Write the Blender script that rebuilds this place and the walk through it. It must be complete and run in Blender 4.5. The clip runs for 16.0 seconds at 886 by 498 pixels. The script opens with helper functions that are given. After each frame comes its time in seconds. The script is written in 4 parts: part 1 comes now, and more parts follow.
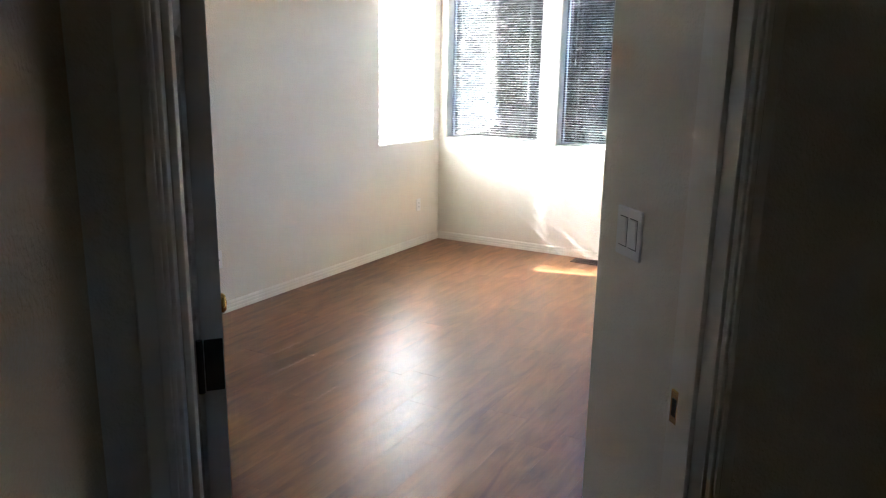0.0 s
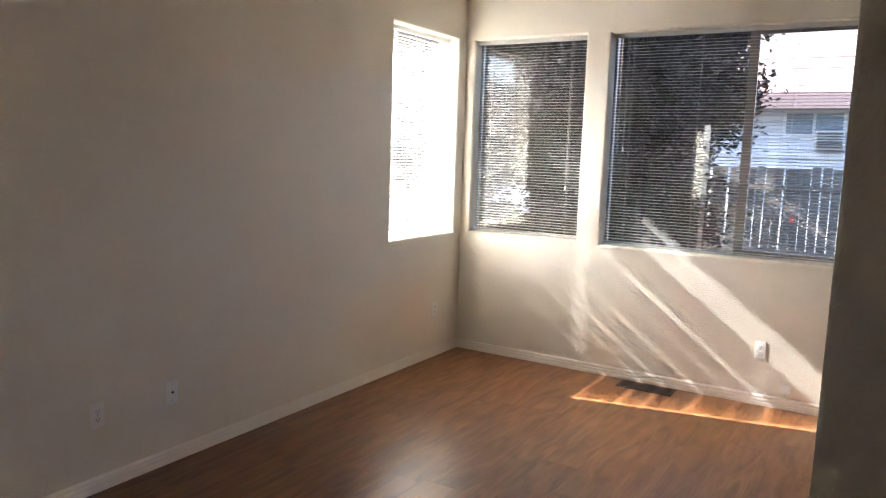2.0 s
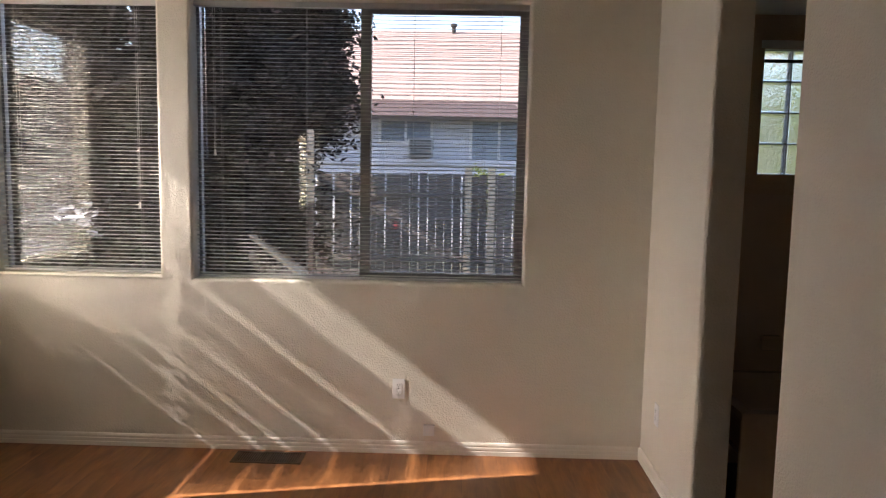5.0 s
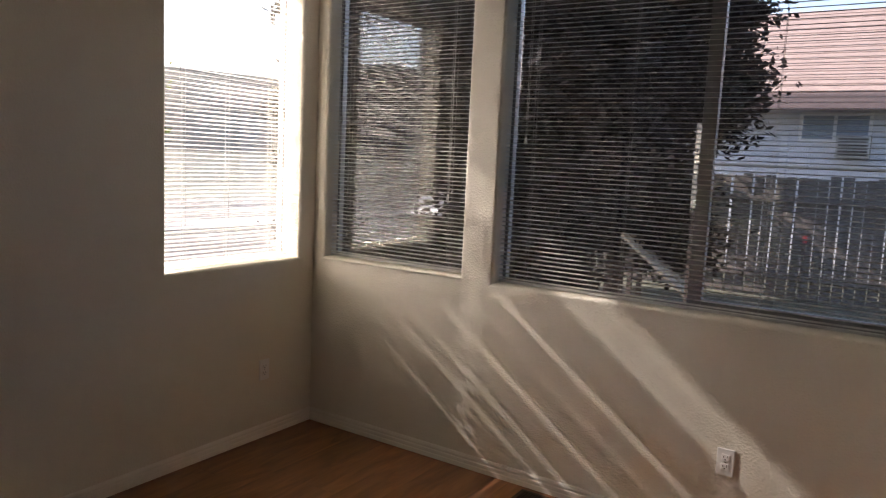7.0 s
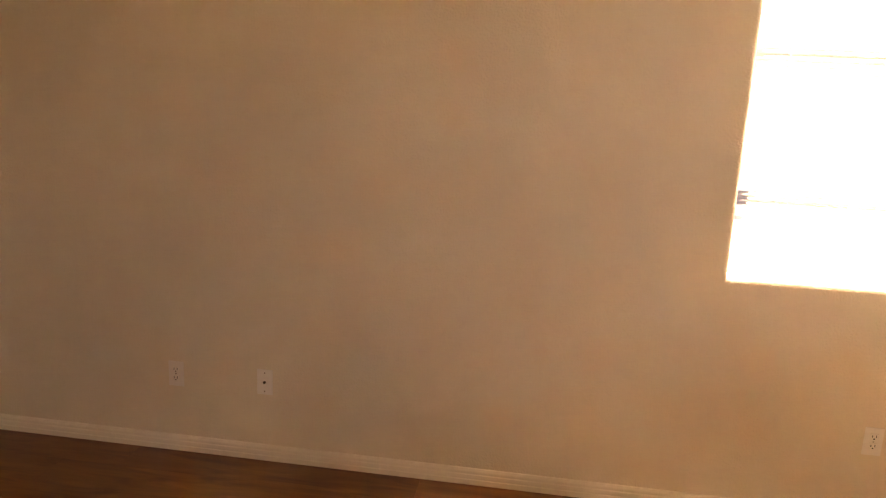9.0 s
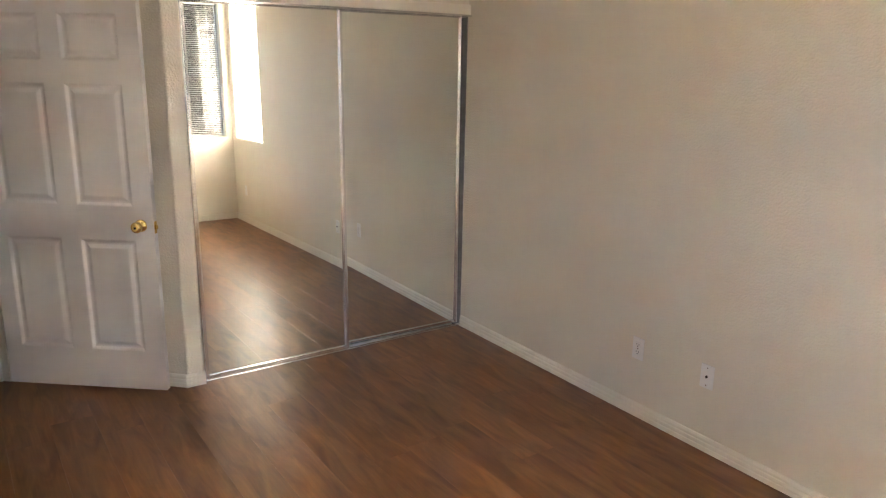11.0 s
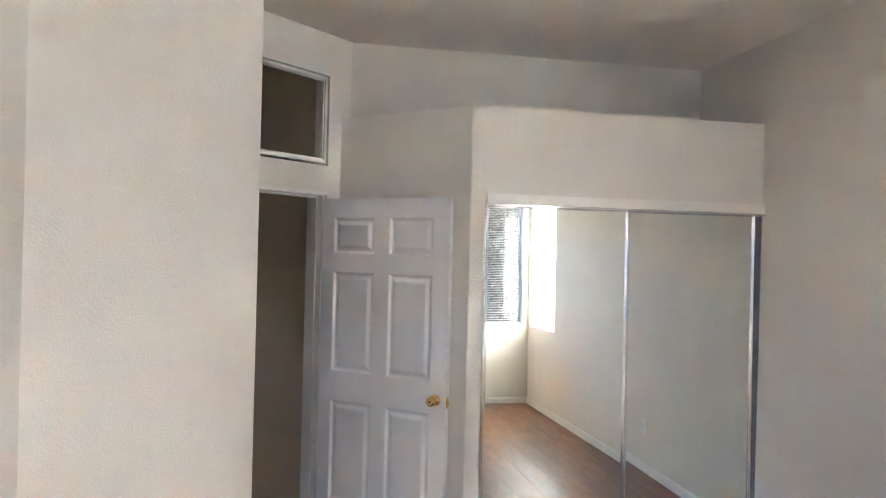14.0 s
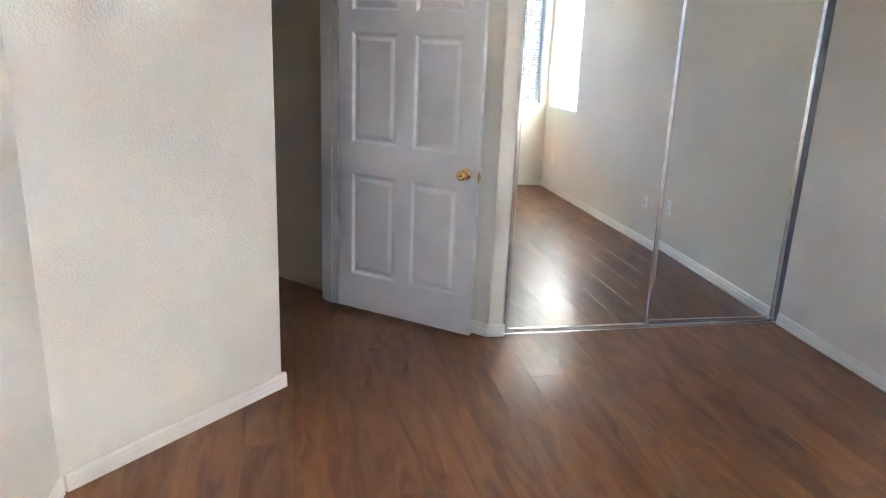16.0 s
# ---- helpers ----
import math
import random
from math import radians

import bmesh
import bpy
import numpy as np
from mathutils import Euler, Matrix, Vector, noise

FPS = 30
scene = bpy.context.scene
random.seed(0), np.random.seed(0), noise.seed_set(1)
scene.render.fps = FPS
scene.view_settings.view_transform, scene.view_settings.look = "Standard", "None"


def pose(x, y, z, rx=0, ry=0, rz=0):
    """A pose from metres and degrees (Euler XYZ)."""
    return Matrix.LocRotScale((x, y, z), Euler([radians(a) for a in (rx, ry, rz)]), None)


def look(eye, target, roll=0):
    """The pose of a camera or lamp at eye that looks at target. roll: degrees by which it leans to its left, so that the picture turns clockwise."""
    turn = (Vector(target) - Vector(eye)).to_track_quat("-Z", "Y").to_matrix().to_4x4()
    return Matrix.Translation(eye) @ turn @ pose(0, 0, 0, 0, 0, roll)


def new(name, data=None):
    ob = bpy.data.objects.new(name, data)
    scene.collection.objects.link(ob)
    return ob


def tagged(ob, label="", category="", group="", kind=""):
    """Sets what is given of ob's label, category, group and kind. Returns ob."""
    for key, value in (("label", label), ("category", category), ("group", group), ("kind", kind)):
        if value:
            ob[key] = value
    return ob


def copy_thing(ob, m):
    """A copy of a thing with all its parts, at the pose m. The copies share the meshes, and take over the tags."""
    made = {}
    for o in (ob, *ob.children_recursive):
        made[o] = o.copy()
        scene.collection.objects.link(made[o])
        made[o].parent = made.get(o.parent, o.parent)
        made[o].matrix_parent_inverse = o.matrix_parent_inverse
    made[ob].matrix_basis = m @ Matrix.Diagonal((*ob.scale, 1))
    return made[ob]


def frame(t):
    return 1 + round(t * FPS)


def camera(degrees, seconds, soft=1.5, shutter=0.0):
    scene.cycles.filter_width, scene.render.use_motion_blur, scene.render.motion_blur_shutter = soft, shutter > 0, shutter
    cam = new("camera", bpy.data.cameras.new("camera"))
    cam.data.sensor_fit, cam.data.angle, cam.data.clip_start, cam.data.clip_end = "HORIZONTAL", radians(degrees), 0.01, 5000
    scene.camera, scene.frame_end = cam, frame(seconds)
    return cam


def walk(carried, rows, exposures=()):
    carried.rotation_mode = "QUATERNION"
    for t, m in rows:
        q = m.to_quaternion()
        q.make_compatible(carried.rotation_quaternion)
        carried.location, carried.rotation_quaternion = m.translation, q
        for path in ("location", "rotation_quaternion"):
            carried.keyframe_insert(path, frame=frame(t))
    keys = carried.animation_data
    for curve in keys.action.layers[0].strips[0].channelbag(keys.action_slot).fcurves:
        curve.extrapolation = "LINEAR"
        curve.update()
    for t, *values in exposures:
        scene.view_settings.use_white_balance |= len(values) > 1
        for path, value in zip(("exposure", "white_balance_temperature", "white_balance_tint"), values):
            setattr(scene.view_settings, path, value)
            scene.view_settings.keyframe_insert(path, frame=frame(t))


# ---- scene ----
cam = camera(62.6, 16.0, soft=1.2)

PATH = [
    (0, (3.491, -6.07, 1.529), (2.534, -4.374, 1.072), 1),
    (0.5, (3.382, -5.873, 1.562), (2.406, -4.17, 1.18), 1.8),
    (1, (3.294, -5.645, 1.56), (2.294, -3.939, 1.265), 1.4),
    (1.5, (3.174, -5.391, 1.564), (2.149, -3.691, 1.315), 1.6),
    (2, (2.991, -5.144, 1.598), (1.955, -3.453, 1.338), 1.9),
    (2.5, (2.845, -4.941, 1.586), (1.871, -3.211, 1.341), 1.9),
    (3, (2.766, -4.716, 1.55), (2.017, -2.875, 1.334), 1.7),
    (3.5, (2.673, -4.553, 1.559), (2.218, -2.615, 1.366), 1.5),
    (3.7, (2.679, -4.48, 1.553), (2.344, -2.517, 1.365), 1.4),
    (5.8, (2.59, -3.655, 1.595), (2.564, -1.667, 1.374), 1.1),
    (6, (2.563, -3.573, 1.593), (2.427, -1.591, 1.367), 1.5),
    (6.5, (2.621, -3.374, 1.562), (2.053, -1.47, 1.329), 2.5),
    (7, (2.902, -3.094, 1.565), (1.82, -1.429, 1.32), 2.7),
    (7.5, (2.967, -2.746, 1.58), (1.511, -1.407, 1.286), 3),
    (8, (3, -2.338, 1.573), (1.273, -1.379, 1.26), 3.1),
    (8.5, (2.929, -1.991, 1.571), (0.988, -1.664, 1.216), 3.3),
    (9, (2.828, -1.708, 1.617), (0.889, -1.966, 1.2), 2.8),
    (9.5, (2.986, -1.526, 1.589), (1.132, -2.171, 1.202), 3.7),
    (10, (2.914, -1.277, 1.705), (1.292, -2.351, 1.238), 2.7),
    (10.2, (2.849, -1.193, 1.731), (1.339, -2.412, 1.251), 2),
    (12.3, (2.743, -0.89, 1.753), (2.144, -2.748, 1.308), 1.6),
    (12.5, (2.751, -0.892, 1.731), (2.214, -2.777, 1.332), 1.4),
    (13, (2.789, -0.87, 1.729), (2.326, -2.8, 1.487), 1.3),
    (13.5, (2.768, -0.826, 1.753), (2.357, -2.78, 1.638), 1.6),
    (14, (2.765, -0.798, 1.767), (2.373, -2.759, 1.762), 1.5),
    (14.5, (2.791, -0.806, 1.741), (2.397, -2.766, 1.769), 1.6),
    (15, (2.818, -0.911, 1.681), (2.411, -2.866, 1.57), 1.7),
    (15.5, (2.863, -1.016, 1.665), (2.446, -2.935, 1.287), 2.1),
    (16, (2.864, -1.124, 1.638), (2.47, -2.998, 1.059), 2.4),
]



EXPOSURES = [
    (0, 4.5, 5350, 7),
    (1, 4.25, 5350, 7),
    (1.5, 3.87, 5650, 9),
    (2, 3.31, 6150, 15),
    (2.5, 2.81, 7350, 23),
    (3, 2.39, 7450, 24),
    (3.5, 2.2, 7300, 23),
    (6, 2.17, 6600, 19),
    (7, 1.58, 6800, 20),
    (8, 1.47, 7600, 25),
    (8.5, 1.87, 10050, 32),
    (9, 3.65, 13350, 38),
    (9.5, 4.74, 8450, 25),
    (10.2, 4.48, 7350, 17),
    (12.3, 4.97, 5400, 11),
    (13.2, 4.92, 5400, 11),
    (14, 4.85, 5400, 11),
    (15.2, 4.75, 5250, 10),
    (16, 4.93, 5250, 11),
]
walk(cam, [(t, look(eye, target, roll)) for t, eye, target, roll in PATH], EXPOSURES)

# ---- daylight ----
SUN_WAY = Vector((1.0, 0.2225, -0.757)).normalized()
sun_elevation = math.asin(-SUN_WAY.z)
world = bpy.data.worlds.new("world")
scene.world = world
world.use_nodes = True
wn = world.node_tree.nodes
wl = world.node_tree.links
sky = wn.new("ShaderNodeTexSky")
sky.sky_type = "NISHITA"
sky.sun_disc = False
sky.sun_elevation = sun_elevation
sky.sun_rotation = math.atan2(-SUN_WAY.x, -SUN_WAY.y)
wn["Background"].inputs["Strength"].default_value = 0.15
wl.new(sky.outputs[0], wn["Background"].inputs["Color"])
sun = new("sun", bpy.data.lights.new("sun", "SUN"))
sun.data.energy = 4.7
sun.data.angle = radians(0.5)
sun.data.color = (1.0, 0.95, 0.88)
sun.matrix_world = look((-6, -4, 8), Vector((-6, -4, 8)) + SUN_WAY)


# ---- materials ----
def material(name):
    m = bpy.data.materials.new(name)
    m.use_nodes = True
    t = m.node_tree
    return m, t.nodes, t.links, t.nodes["Principled BSDF"]


def mixed(n, l, fac, a, b):
    mx = n.new("ShaderNodeMix")
    mx.data_type = "RGBA"
    l.new(fac, mx.inputs[0])
    mx.inputs[6].default_value = (*a, 1)
    mx.inputs[7].default_value = (*b, 1)
    return mx.outputs[2]


def noise_tex(n, l, scale, detail=4.0, rough=0.55, coord="Object", stretch=None):
    tc = n.new("ShaderNodeTexCoord")
    tex = n.new("ShaderNodeTexNoise")
    tex.inputs["Scale"].default_value = scale
    tex.inputs["Detail"].default_value = detail
    tex.inputs["Roughness"].default_value = rough
    if stretch:
        mp = n.new("ShaderNodeMapping")
        mp.inputs["Scale"].default_value = stretch
        l.new(tc.outputs[coord], mp.inputs[0])
        l.new(mp.outputs[0], tex.inputs["Vector"])
    else:
        l.new(tc.outputs[coord], tex.inputs["Vector"])
    return tex.outputs["Fac"]


def ramp(n, l, fac, lo, hi):
    mr = n.new("ShaderNodeMapRange")
    mr.inputs["From Min"].default_value = lo
    mr.inputs["From Max"].default_value = hi
    l.new(fac, mr.inputs["Value"])
    return mr.outputs[0]


def bumped(n, l, bsdf, height, strength, distance):
    b = n.new("ShaderNodeBump")
    b.inputs["Strength"].default_value = strength
    b.inputs["Distance"].default_value = distance
    l.new(height, b.inputs["Height"])
    l.new(b.outputs[0], bsdf.inputs["Normal"])


def plain(name, a, b=None, rough=0.5, metal=0.0, scale=8.0, bump=0.0, bump_scale=60.0, spec=None, lo=0.3, hi=0.7):
    """A surface of two close tones in soft patches, with a fine relief."""
    m, n, l, p = material(name)
    if b is None:
        b = tuple(c * 0.9 for c in a)
    l.new(mixed(n, l, ramp(n, l, noise_tex(n, l, scale), lo, hi), a, b), p.inputs["Base Color"])
    p.inputs["Roughness"].default_value = rough
    p.inputs["Metallic"].default_value = metal
    if spec is not None:
        p.inputs["Specular IOR Level"].default_value = spec
    if bump:
        bumped(n, l, p, noise_tex(n, l, bump_scale, 3.0), bump, 0.004)
    return m


def painted_wall(name, a, b):
    """Orange-peel plaster under matt paint, with faint scuffs."""
    m, n, l, p = material(name)
    big = ramp(n, l, noise_tex(n, l, 1.3, 3.0), 0.35, 0.7)
    l.new(mixed(n, l, big, a, b), p.inputs["Base Color"])
    p.inputs["Roughness"].default_value = 0.62
    p.inputs["Specular IOR Level"].default_value = 0.3
    peel = ramp(n, l, noise_tex(n, l, 100.0, 2.0, 0.5), 0.42, 0.62)
    bumped(n, l, p, peel, 0.5, 0.0023)
    return m


def laminate():
    m, n, l, p = material("laminate_wood")
    info = n.new("ShaderNodeObjectInfo")
    tc = n.new("ShaderNodeTexCoord")
    shift = n.new("ShaderNodeVectorMath")
    shift.operation = "SCALE"
    shift.inputs["Scale"].default_value = 37.0
    comb = n.new("ShaderNodeCombineXYZ")
    l.new(info.outputs["Random"], comb.inputs[0])
    l.new(info.outputs["Random"], comb.inputs[1])
    l.new(comb.outputs[0], shift.inputs[0])
    add = n.new("ShaderNodeVectorMath")
    l.new(tc.outputs["Object"], add.inputs[0])
    l.new(shift.outputs[0], add.inputs[1])

    def streak(sx, sy, scale, detail, distort=0.0):
        mp = n.new("ShaderNodeMapping")
        mp.inputs["Scale"].default_value = (sx, sy, 1.0)
        l.new(add.outputs[0], mp.inputs[0])
        t = n.new("ShaderNodeTexNoise")
        t.inputs["Scale"].default_value = scale
        t.inputs["Detail"].default_value = detail
        t.inputs["Distortion"].default_value = distort
        l.new(mp.outputs[0], t.inputs["Vector"])
        return t.outputs["Fac"]

    broad = ramp(n, l, streak(9.0, 1.7, 1.5, 5.0, 1.0), 0.27, 0.73)
    fine = ramp(n, l, streak(70.0, 2.2, 1.5, 5.0), 0.35, 0.7)
    base = mixed(n, l, broad, (0.150, 0.056, 0.020), (0.345, 0.150, 0.055))
    dark = n.new("ShaderNodeMix")
    dark.data_type = "RGBA"
    dark.blend_type = "MULTIPLY"
    l.new(base, dark.inputs[6])
    l.new(mixed(n, l, fine, (0.86, 0.82, 0.78), (1.0, 1.0, 1.0)), dark.inputs[7])
    dark.inputs[0].default_value = 0.8
    tone = n.new("ShaderNodeHueSaturation")
    vary = n.new("ShaderNodeMapRange")
    vary.inputs["To Min"].default_value = 0.90
    vary.inputs["To Max"].default_value = 1.10
    l.new(info.outputs["Random"], vary.inputs["Value"])
    l.new(vary.outputs[0], tone.inputs["Value"])
    l.new(dark.outputs[2], tone.inputs["Color"])
    l.new(tone.outputs[0], p.inputs["Base Color"])
    rr = n.new("ShaderNodeMapRange")
    rr.inputs["To Min"].default_value = 0.29
    rr.inputs["To Max"].default_value = 0.39
    l.new(noise_tex(n, l, 3.0), rr.inputs["Value"])
    l.new(rr.outputs[0], p.inputs["Roughness"])
    return m


def glass_pane(name, tint=(1, 1, 1), ior=1.45):
    m, n, l, p = material(name)
    p.inputs["Base Color"].default_value = (*tint, 1)
    p.inputs["Roughness"].default_value = 0.0
    p.inputs["IOR"].default_value = ior
    p.inputs["Transmission Weight"].default_value = 1.0
    return m


def slat_plastic(name):
    """White vinyl that lets a part of the light through."""
    m, n, l, p = material(name)
    l.new(mixed(n, l, noise_tex(n, l, 5.0), (0.82, 0.81, 0.78), (0.74, 0.73, 0.70)), p.inputs["Base Color"])
    p.inputs["Roughness"].default_value = 0.4
    tr = n.new("ShaderNodeBsdfTranslucent")
    tr.inputs["Color"].default_value = (0.85, 0.84, 0.80, 1)
    mx = n.new("ShaderNodeMixShader")
    mx.inputs[0].default_value = 0.5
    l.new(p.outputs[0], mx.inputs[1])
    l.new(tr.outputs[0], mx.inputs[2])
    l.new(mx.outputs[0], n["Material Output"].inputs["Surface"])
    return m


def leafy(name, a, b, through_light=0.25):
    m, n, l, p = material(name)
    geo = n.new("ShaderNodeNewGeometry")
    c = mixed(n, l, geo.outputs["Random Per Island"], a, b)
    l.new(c, p.inputs["Base Color"])
    p.inputs["Roughness"].default_value = 0.75
    p.inputs["Specular IOR Level"].default_value = 0.05
    tr = n.new("ShaderNodeBsdfTranslucent")
    l.new(c, tr.inputs["Color"])
    mx = n.new("ShaderNodeMixShader")
    mx.inputs[0].default_value = through_light
    l.new(p.outputs[0], mx.inputs[1])
    l.new(tr.outputs[0], mx.inputs[2])
    l.new(mx.outputs[0], n["Material Output"].inputs["Surface"])
    return m


M_WALL = painted_wall("wall_paint", (0.84, 0.785, 0.675), (0.82, 0.765, 0.655))
M_CEIL = painted_wall("ceiling_paint", (0.84, 0.785, 0.68), (0.815, 0.76, 0.655))
M_TRIM = plain("trim_paint", (0.89, 0.85, 0.755), (0.86, 0.82, 0.725), 0.32, scale=3.0, bump=0.05)
M_DOOR = plain("door_paint", (0.76, 0.735, 0.70), (0.73, 0.705, 0.67), 0.38, scale=4.0, bump=0.08, bump_scale=120.0)
M_FLOOR = laminate()
M_SUB = plain("underlay", (0.05, 0.02, 0.01), None, 0.8)
M_BRASS = plain("brass", (0.83, 0.60, 0.22), (0.72, 0.49, 0.16), 0.18, 1.0, 20.0)
M_BRONZE = plain("dark_bronze", (0.035, 0.028, 0.022), (0.05, 0.04, 0.03), 0.45, 0.6, 30.0)
M_CHROME = plain("chrome", (0.75, 0.76, 0.78), (0.66, 0.67, 0.69), 0.14, 1.0, 12.0)
M_JAMB = plain("jamb_metal", (0.25, 0.25, 0.25), (0.21, 0.21, 0.21), 0.4, 0.6, 10.0)
M_MIRROR = plain("mirror", (0.86, 0.89, 0.86), (0.85, 0.88, 0.85), 0.0, 1.0, 2.0)
M_VINYL = plain("window_aluminium", (0.46, 0.455, 0.44), (0.40, 0.395, 0.38), 0.4, 0.5, 6.0)
M_GLASS = glass_pane("window_glass", ior=1.7)
M_SLAT = slat_plastic("blind_vinyl")
M_CORD = plain("blind_cord", (0.75, 0.74, 0.70), None, 0.8)
M_WAND = glass_pane("clear_acrylic", (0.9, 0.92, 0.94))
M_PLATE = plain("plate_plastic", (0.90, 0.89, 0.86), (0.87, 0.86, 0.83), 0.3, scale=10.0)
M_SLOT = plain("slot_dark", (0.02, 0.02, 0.02), None, 0.6)
M_VENT = plain("vent_metal", (0.045, 0.026, 0.016), (0.03, 0.018, 0.012), 0.4, 0.4, 30.0)
M_DARK = plain("duct_dark", (0.01, 0.01, 0.01), None, 0.8)
M_TUB = plain("tub_enamel", (0.64, 0.47, 0.32), (0.60, 0.44, 0.30), 0.2, scale=3.0)
M_BATHFLOOR = plain("bath_floor", (0.30, 0.22, 0.15), (0.25, 0.18, 0.12), 0.4, scale=6.0)
M_BLOCK = glass_pane("glass_block", (0.90, 0.96, 0.93))
_n, _l = M_BLOCK.node_tree.nodes, M_BLOCK.node_tree.links
_n["Principled BSDF"].inputs["Roughness"].default_value = 0.3
bumped(_n, _l, _n["Principled BSDF"], noise_tex(_n, _l, 55.0, 2.0), 0.8, 0.01)
M_BATH = painted_wall("bath_paint", (0.58, 0.41, 0.25), (0.55, 0.385, 0.235))
M_GROUT = plain("block_mortar", (0.55, 0.57, 0.56), (0.48, 0.5, 0.5), 0.7)
M_GRASS = plain("lawn", (0.055, 0.062, 0.038), (0.085, 0.082, 0.058), 0.9, scale=3.0, bump=0.5, bump_scale=40.0)
M_CONC = plain("concrete", (0.42, 0.40, 0.37), (0.34, 0.33, 0.31), 0.85, scale=4.0, bump=0.2)
M_ASPH = plain("asphalt", (0.055, 0.055, 0.055), (0.045, 0.045, 0.048), 0.9, scale=5.0, bump=0.3)
M_ROOF = plain("roof_tile", (0.33, 0.245, 0.21), (0.25, 0.18, 0.155), 0.8, scale=6.0, bump=0.2)
M_FASCIA = plain("fascia_paint", (0.22, 0.16, 0.15), (0.18, 0.13, 0.125), 0.6)
M_SIDING = plain("siding_paint", (0.62, 0.63, 0.67), (0.57, 0.58, 0.62), 0.6, scale=2.0)
M_FENCE = plain("fence_wood", (0.16, 0.14, 0.125), (0.11, 0.095, 0.085), 0.8, scale=7.0, bump=0.3)
M_POST = plain("post_wood", (0.55, 0.45, 0.32), (0.48, 0.38, 0.27), 0.7, scale=7.0)
M_WHITE = plain("white_paint", (0.78, 0.78, 0.77), (0.72, 0.72, 0.71), 0.5)
M_BARK = plain("bark", (0.09, 0.06, 0.045), (0.06, 0.045, 0.035), 0.9, scale=12.0, bump=0.6)
# dark purple taken down to near black: the foliage's shade is in the colour
M_PLUM_SHADED = leafy("shaded_plum_leaves", (0.003, 0.0022, 0.0026), (0.009, 0.006, 0.0068), 0.0)
M_GREEN = leafy("green_leaves", (0.12, 0.17, 0.02), (0.22, 0.26, 0.05), 0.55)
M_WINDARK = plain("far_glass", (0.20, 0.24, 0.29), (0.26, 0.30, 0.34), 0.1)
M_HILL = plain("far_hill", (0.055, 0.065, 0.065), (0.08, 0.085, 0.08), 0.95, scale=0.05)
M_RED = plain("red_plastic", (0.42, 0.06, 0.06), (0.35, 0.05, 0.05), 0.5)
M_PINK = plain("faded_plastic", (0.46, 0.25, 0.23), (0.40, 0.21, 0.20), 0.6)
M_PALE = plain("pale_stucco", (0.76, 0.75, 0.72), (0.70, 0.69, 0.67), 0.8, scale=3.0, bump=0.2)
M_GREYROOF = plain("grey_shingle", (0.36, 0.36, 0.37), (0.30, 0.30, 0.31), 0.85, scale=5.0, bump=0.2)
M_HALL = painted_wall("hall_paint", (0.66, 0.50, 0.31), (0.63, 0.47, 0.29))
M_DRIVE = plain("grey_concrete", (0.30, 0.295, 0.285), (0.24, 0.235, 0.23), 0.85, scale=4.0, bump=0.2)

# ---- building blocks ----
def mesh_from(name, bm, mat):
    bm.normal_update()
    me = bpy.data.meshes.new(name)
    bm.to_mesh(me)
    bm.free()
    me.materials.append(mat)
    return me


def thing(name, bm, mat, label="", category="", group="", kind="", m=None):
    ob = new(name, mesh_from(name, bm, mat))
    if m is not None:
        ob.matrix_world = m
    return tagged(ob, label, category, group, kind)


def holder(name, m, label="", category="", group="", kind=""):
    ob = new(name)
    ob.empty_display_size = 0.1
    ob.matrix_world = m
    return tagged(ob, label, category, group, kind)


def part(name, bm, mat, parent, label="", m=None, smooth=False):
    ob = new(name, mesh_from(name, bm, mat))
    if smooth:
        for f in ob.data.polygons:
            f.use_smooth = True
    ob.parent = parent
    if m is not None:
        ob.matrix_local = m
    return tagged(ob, label)


def part_of(name, me, parent, m):
    ob = new(name, me)
    ob.parent = parent
    ob.matrix_local = m
    return ob


def box(x0, y0, z0, x1, y1, z1, bevel=0.0, bm=None, seg=2):
    own = bmesh.new()
    vs = [own.verts.new(p) for p in ((x0, y0, z0), (x1, y0, z0), (x1, y1, z0), (x0, y1, z0), (x0, y0, z1), (x1, y0, z1), (x1, y1, z1), (x0, y1, z1))]
    for f in ((0, 3, 2, 1), (4, 5, 6, 7), (0, 1, 5, 4), (1, 2, 6, 5), (2, 3, 7, 6), (3, 0, 4, 7)):
        own.faces.new([vs[i] for i in f])
    if bevel:
        bmesh.ops.bevel(own, geom=list(own.edges), offset=bevel, segments=seg, profile=0.5, affect="EDGES")
    if bm is None:
        return own
    return joined(bm, own)


def joined(bm, other):
    me = bpy.data.meshes.new("tmp")
    other.to_mesh(me)
    other.free()
    bm.from_mesh(me)
    bpy.data.meshes.remove(me)
    return bm


def lathe(profile, steps=24, axis="z"):
    """A turned shape from (radius, height) pairs."""
    bm = bmesh.new()
    rings = []
    for r, h in profile:
        ring = []
        for i in range(steps):
            a = 2 * math.pi * i / steps
            c, s = r * math.cos(a), r * math.sin(a)
            ring.append(bm.verts.new({"z": (c, s, h), "y": (c, h, s), "x": (h, c, s)}[axis]))
        rings.append(ring)
    for a, b in zip(rings, rings[1:]):
        for i in range(steps):
            bm.faces.new((a[i], a[(i + 1) % steps], b[(i + 1) % steps], b[i]))
    bm.faces.new(rings[0][::-1])
    bm.faces.new(rings[-1])
    bmesh.ops.recalc_face_normals(bm, faces=bm.faces)
    return bm


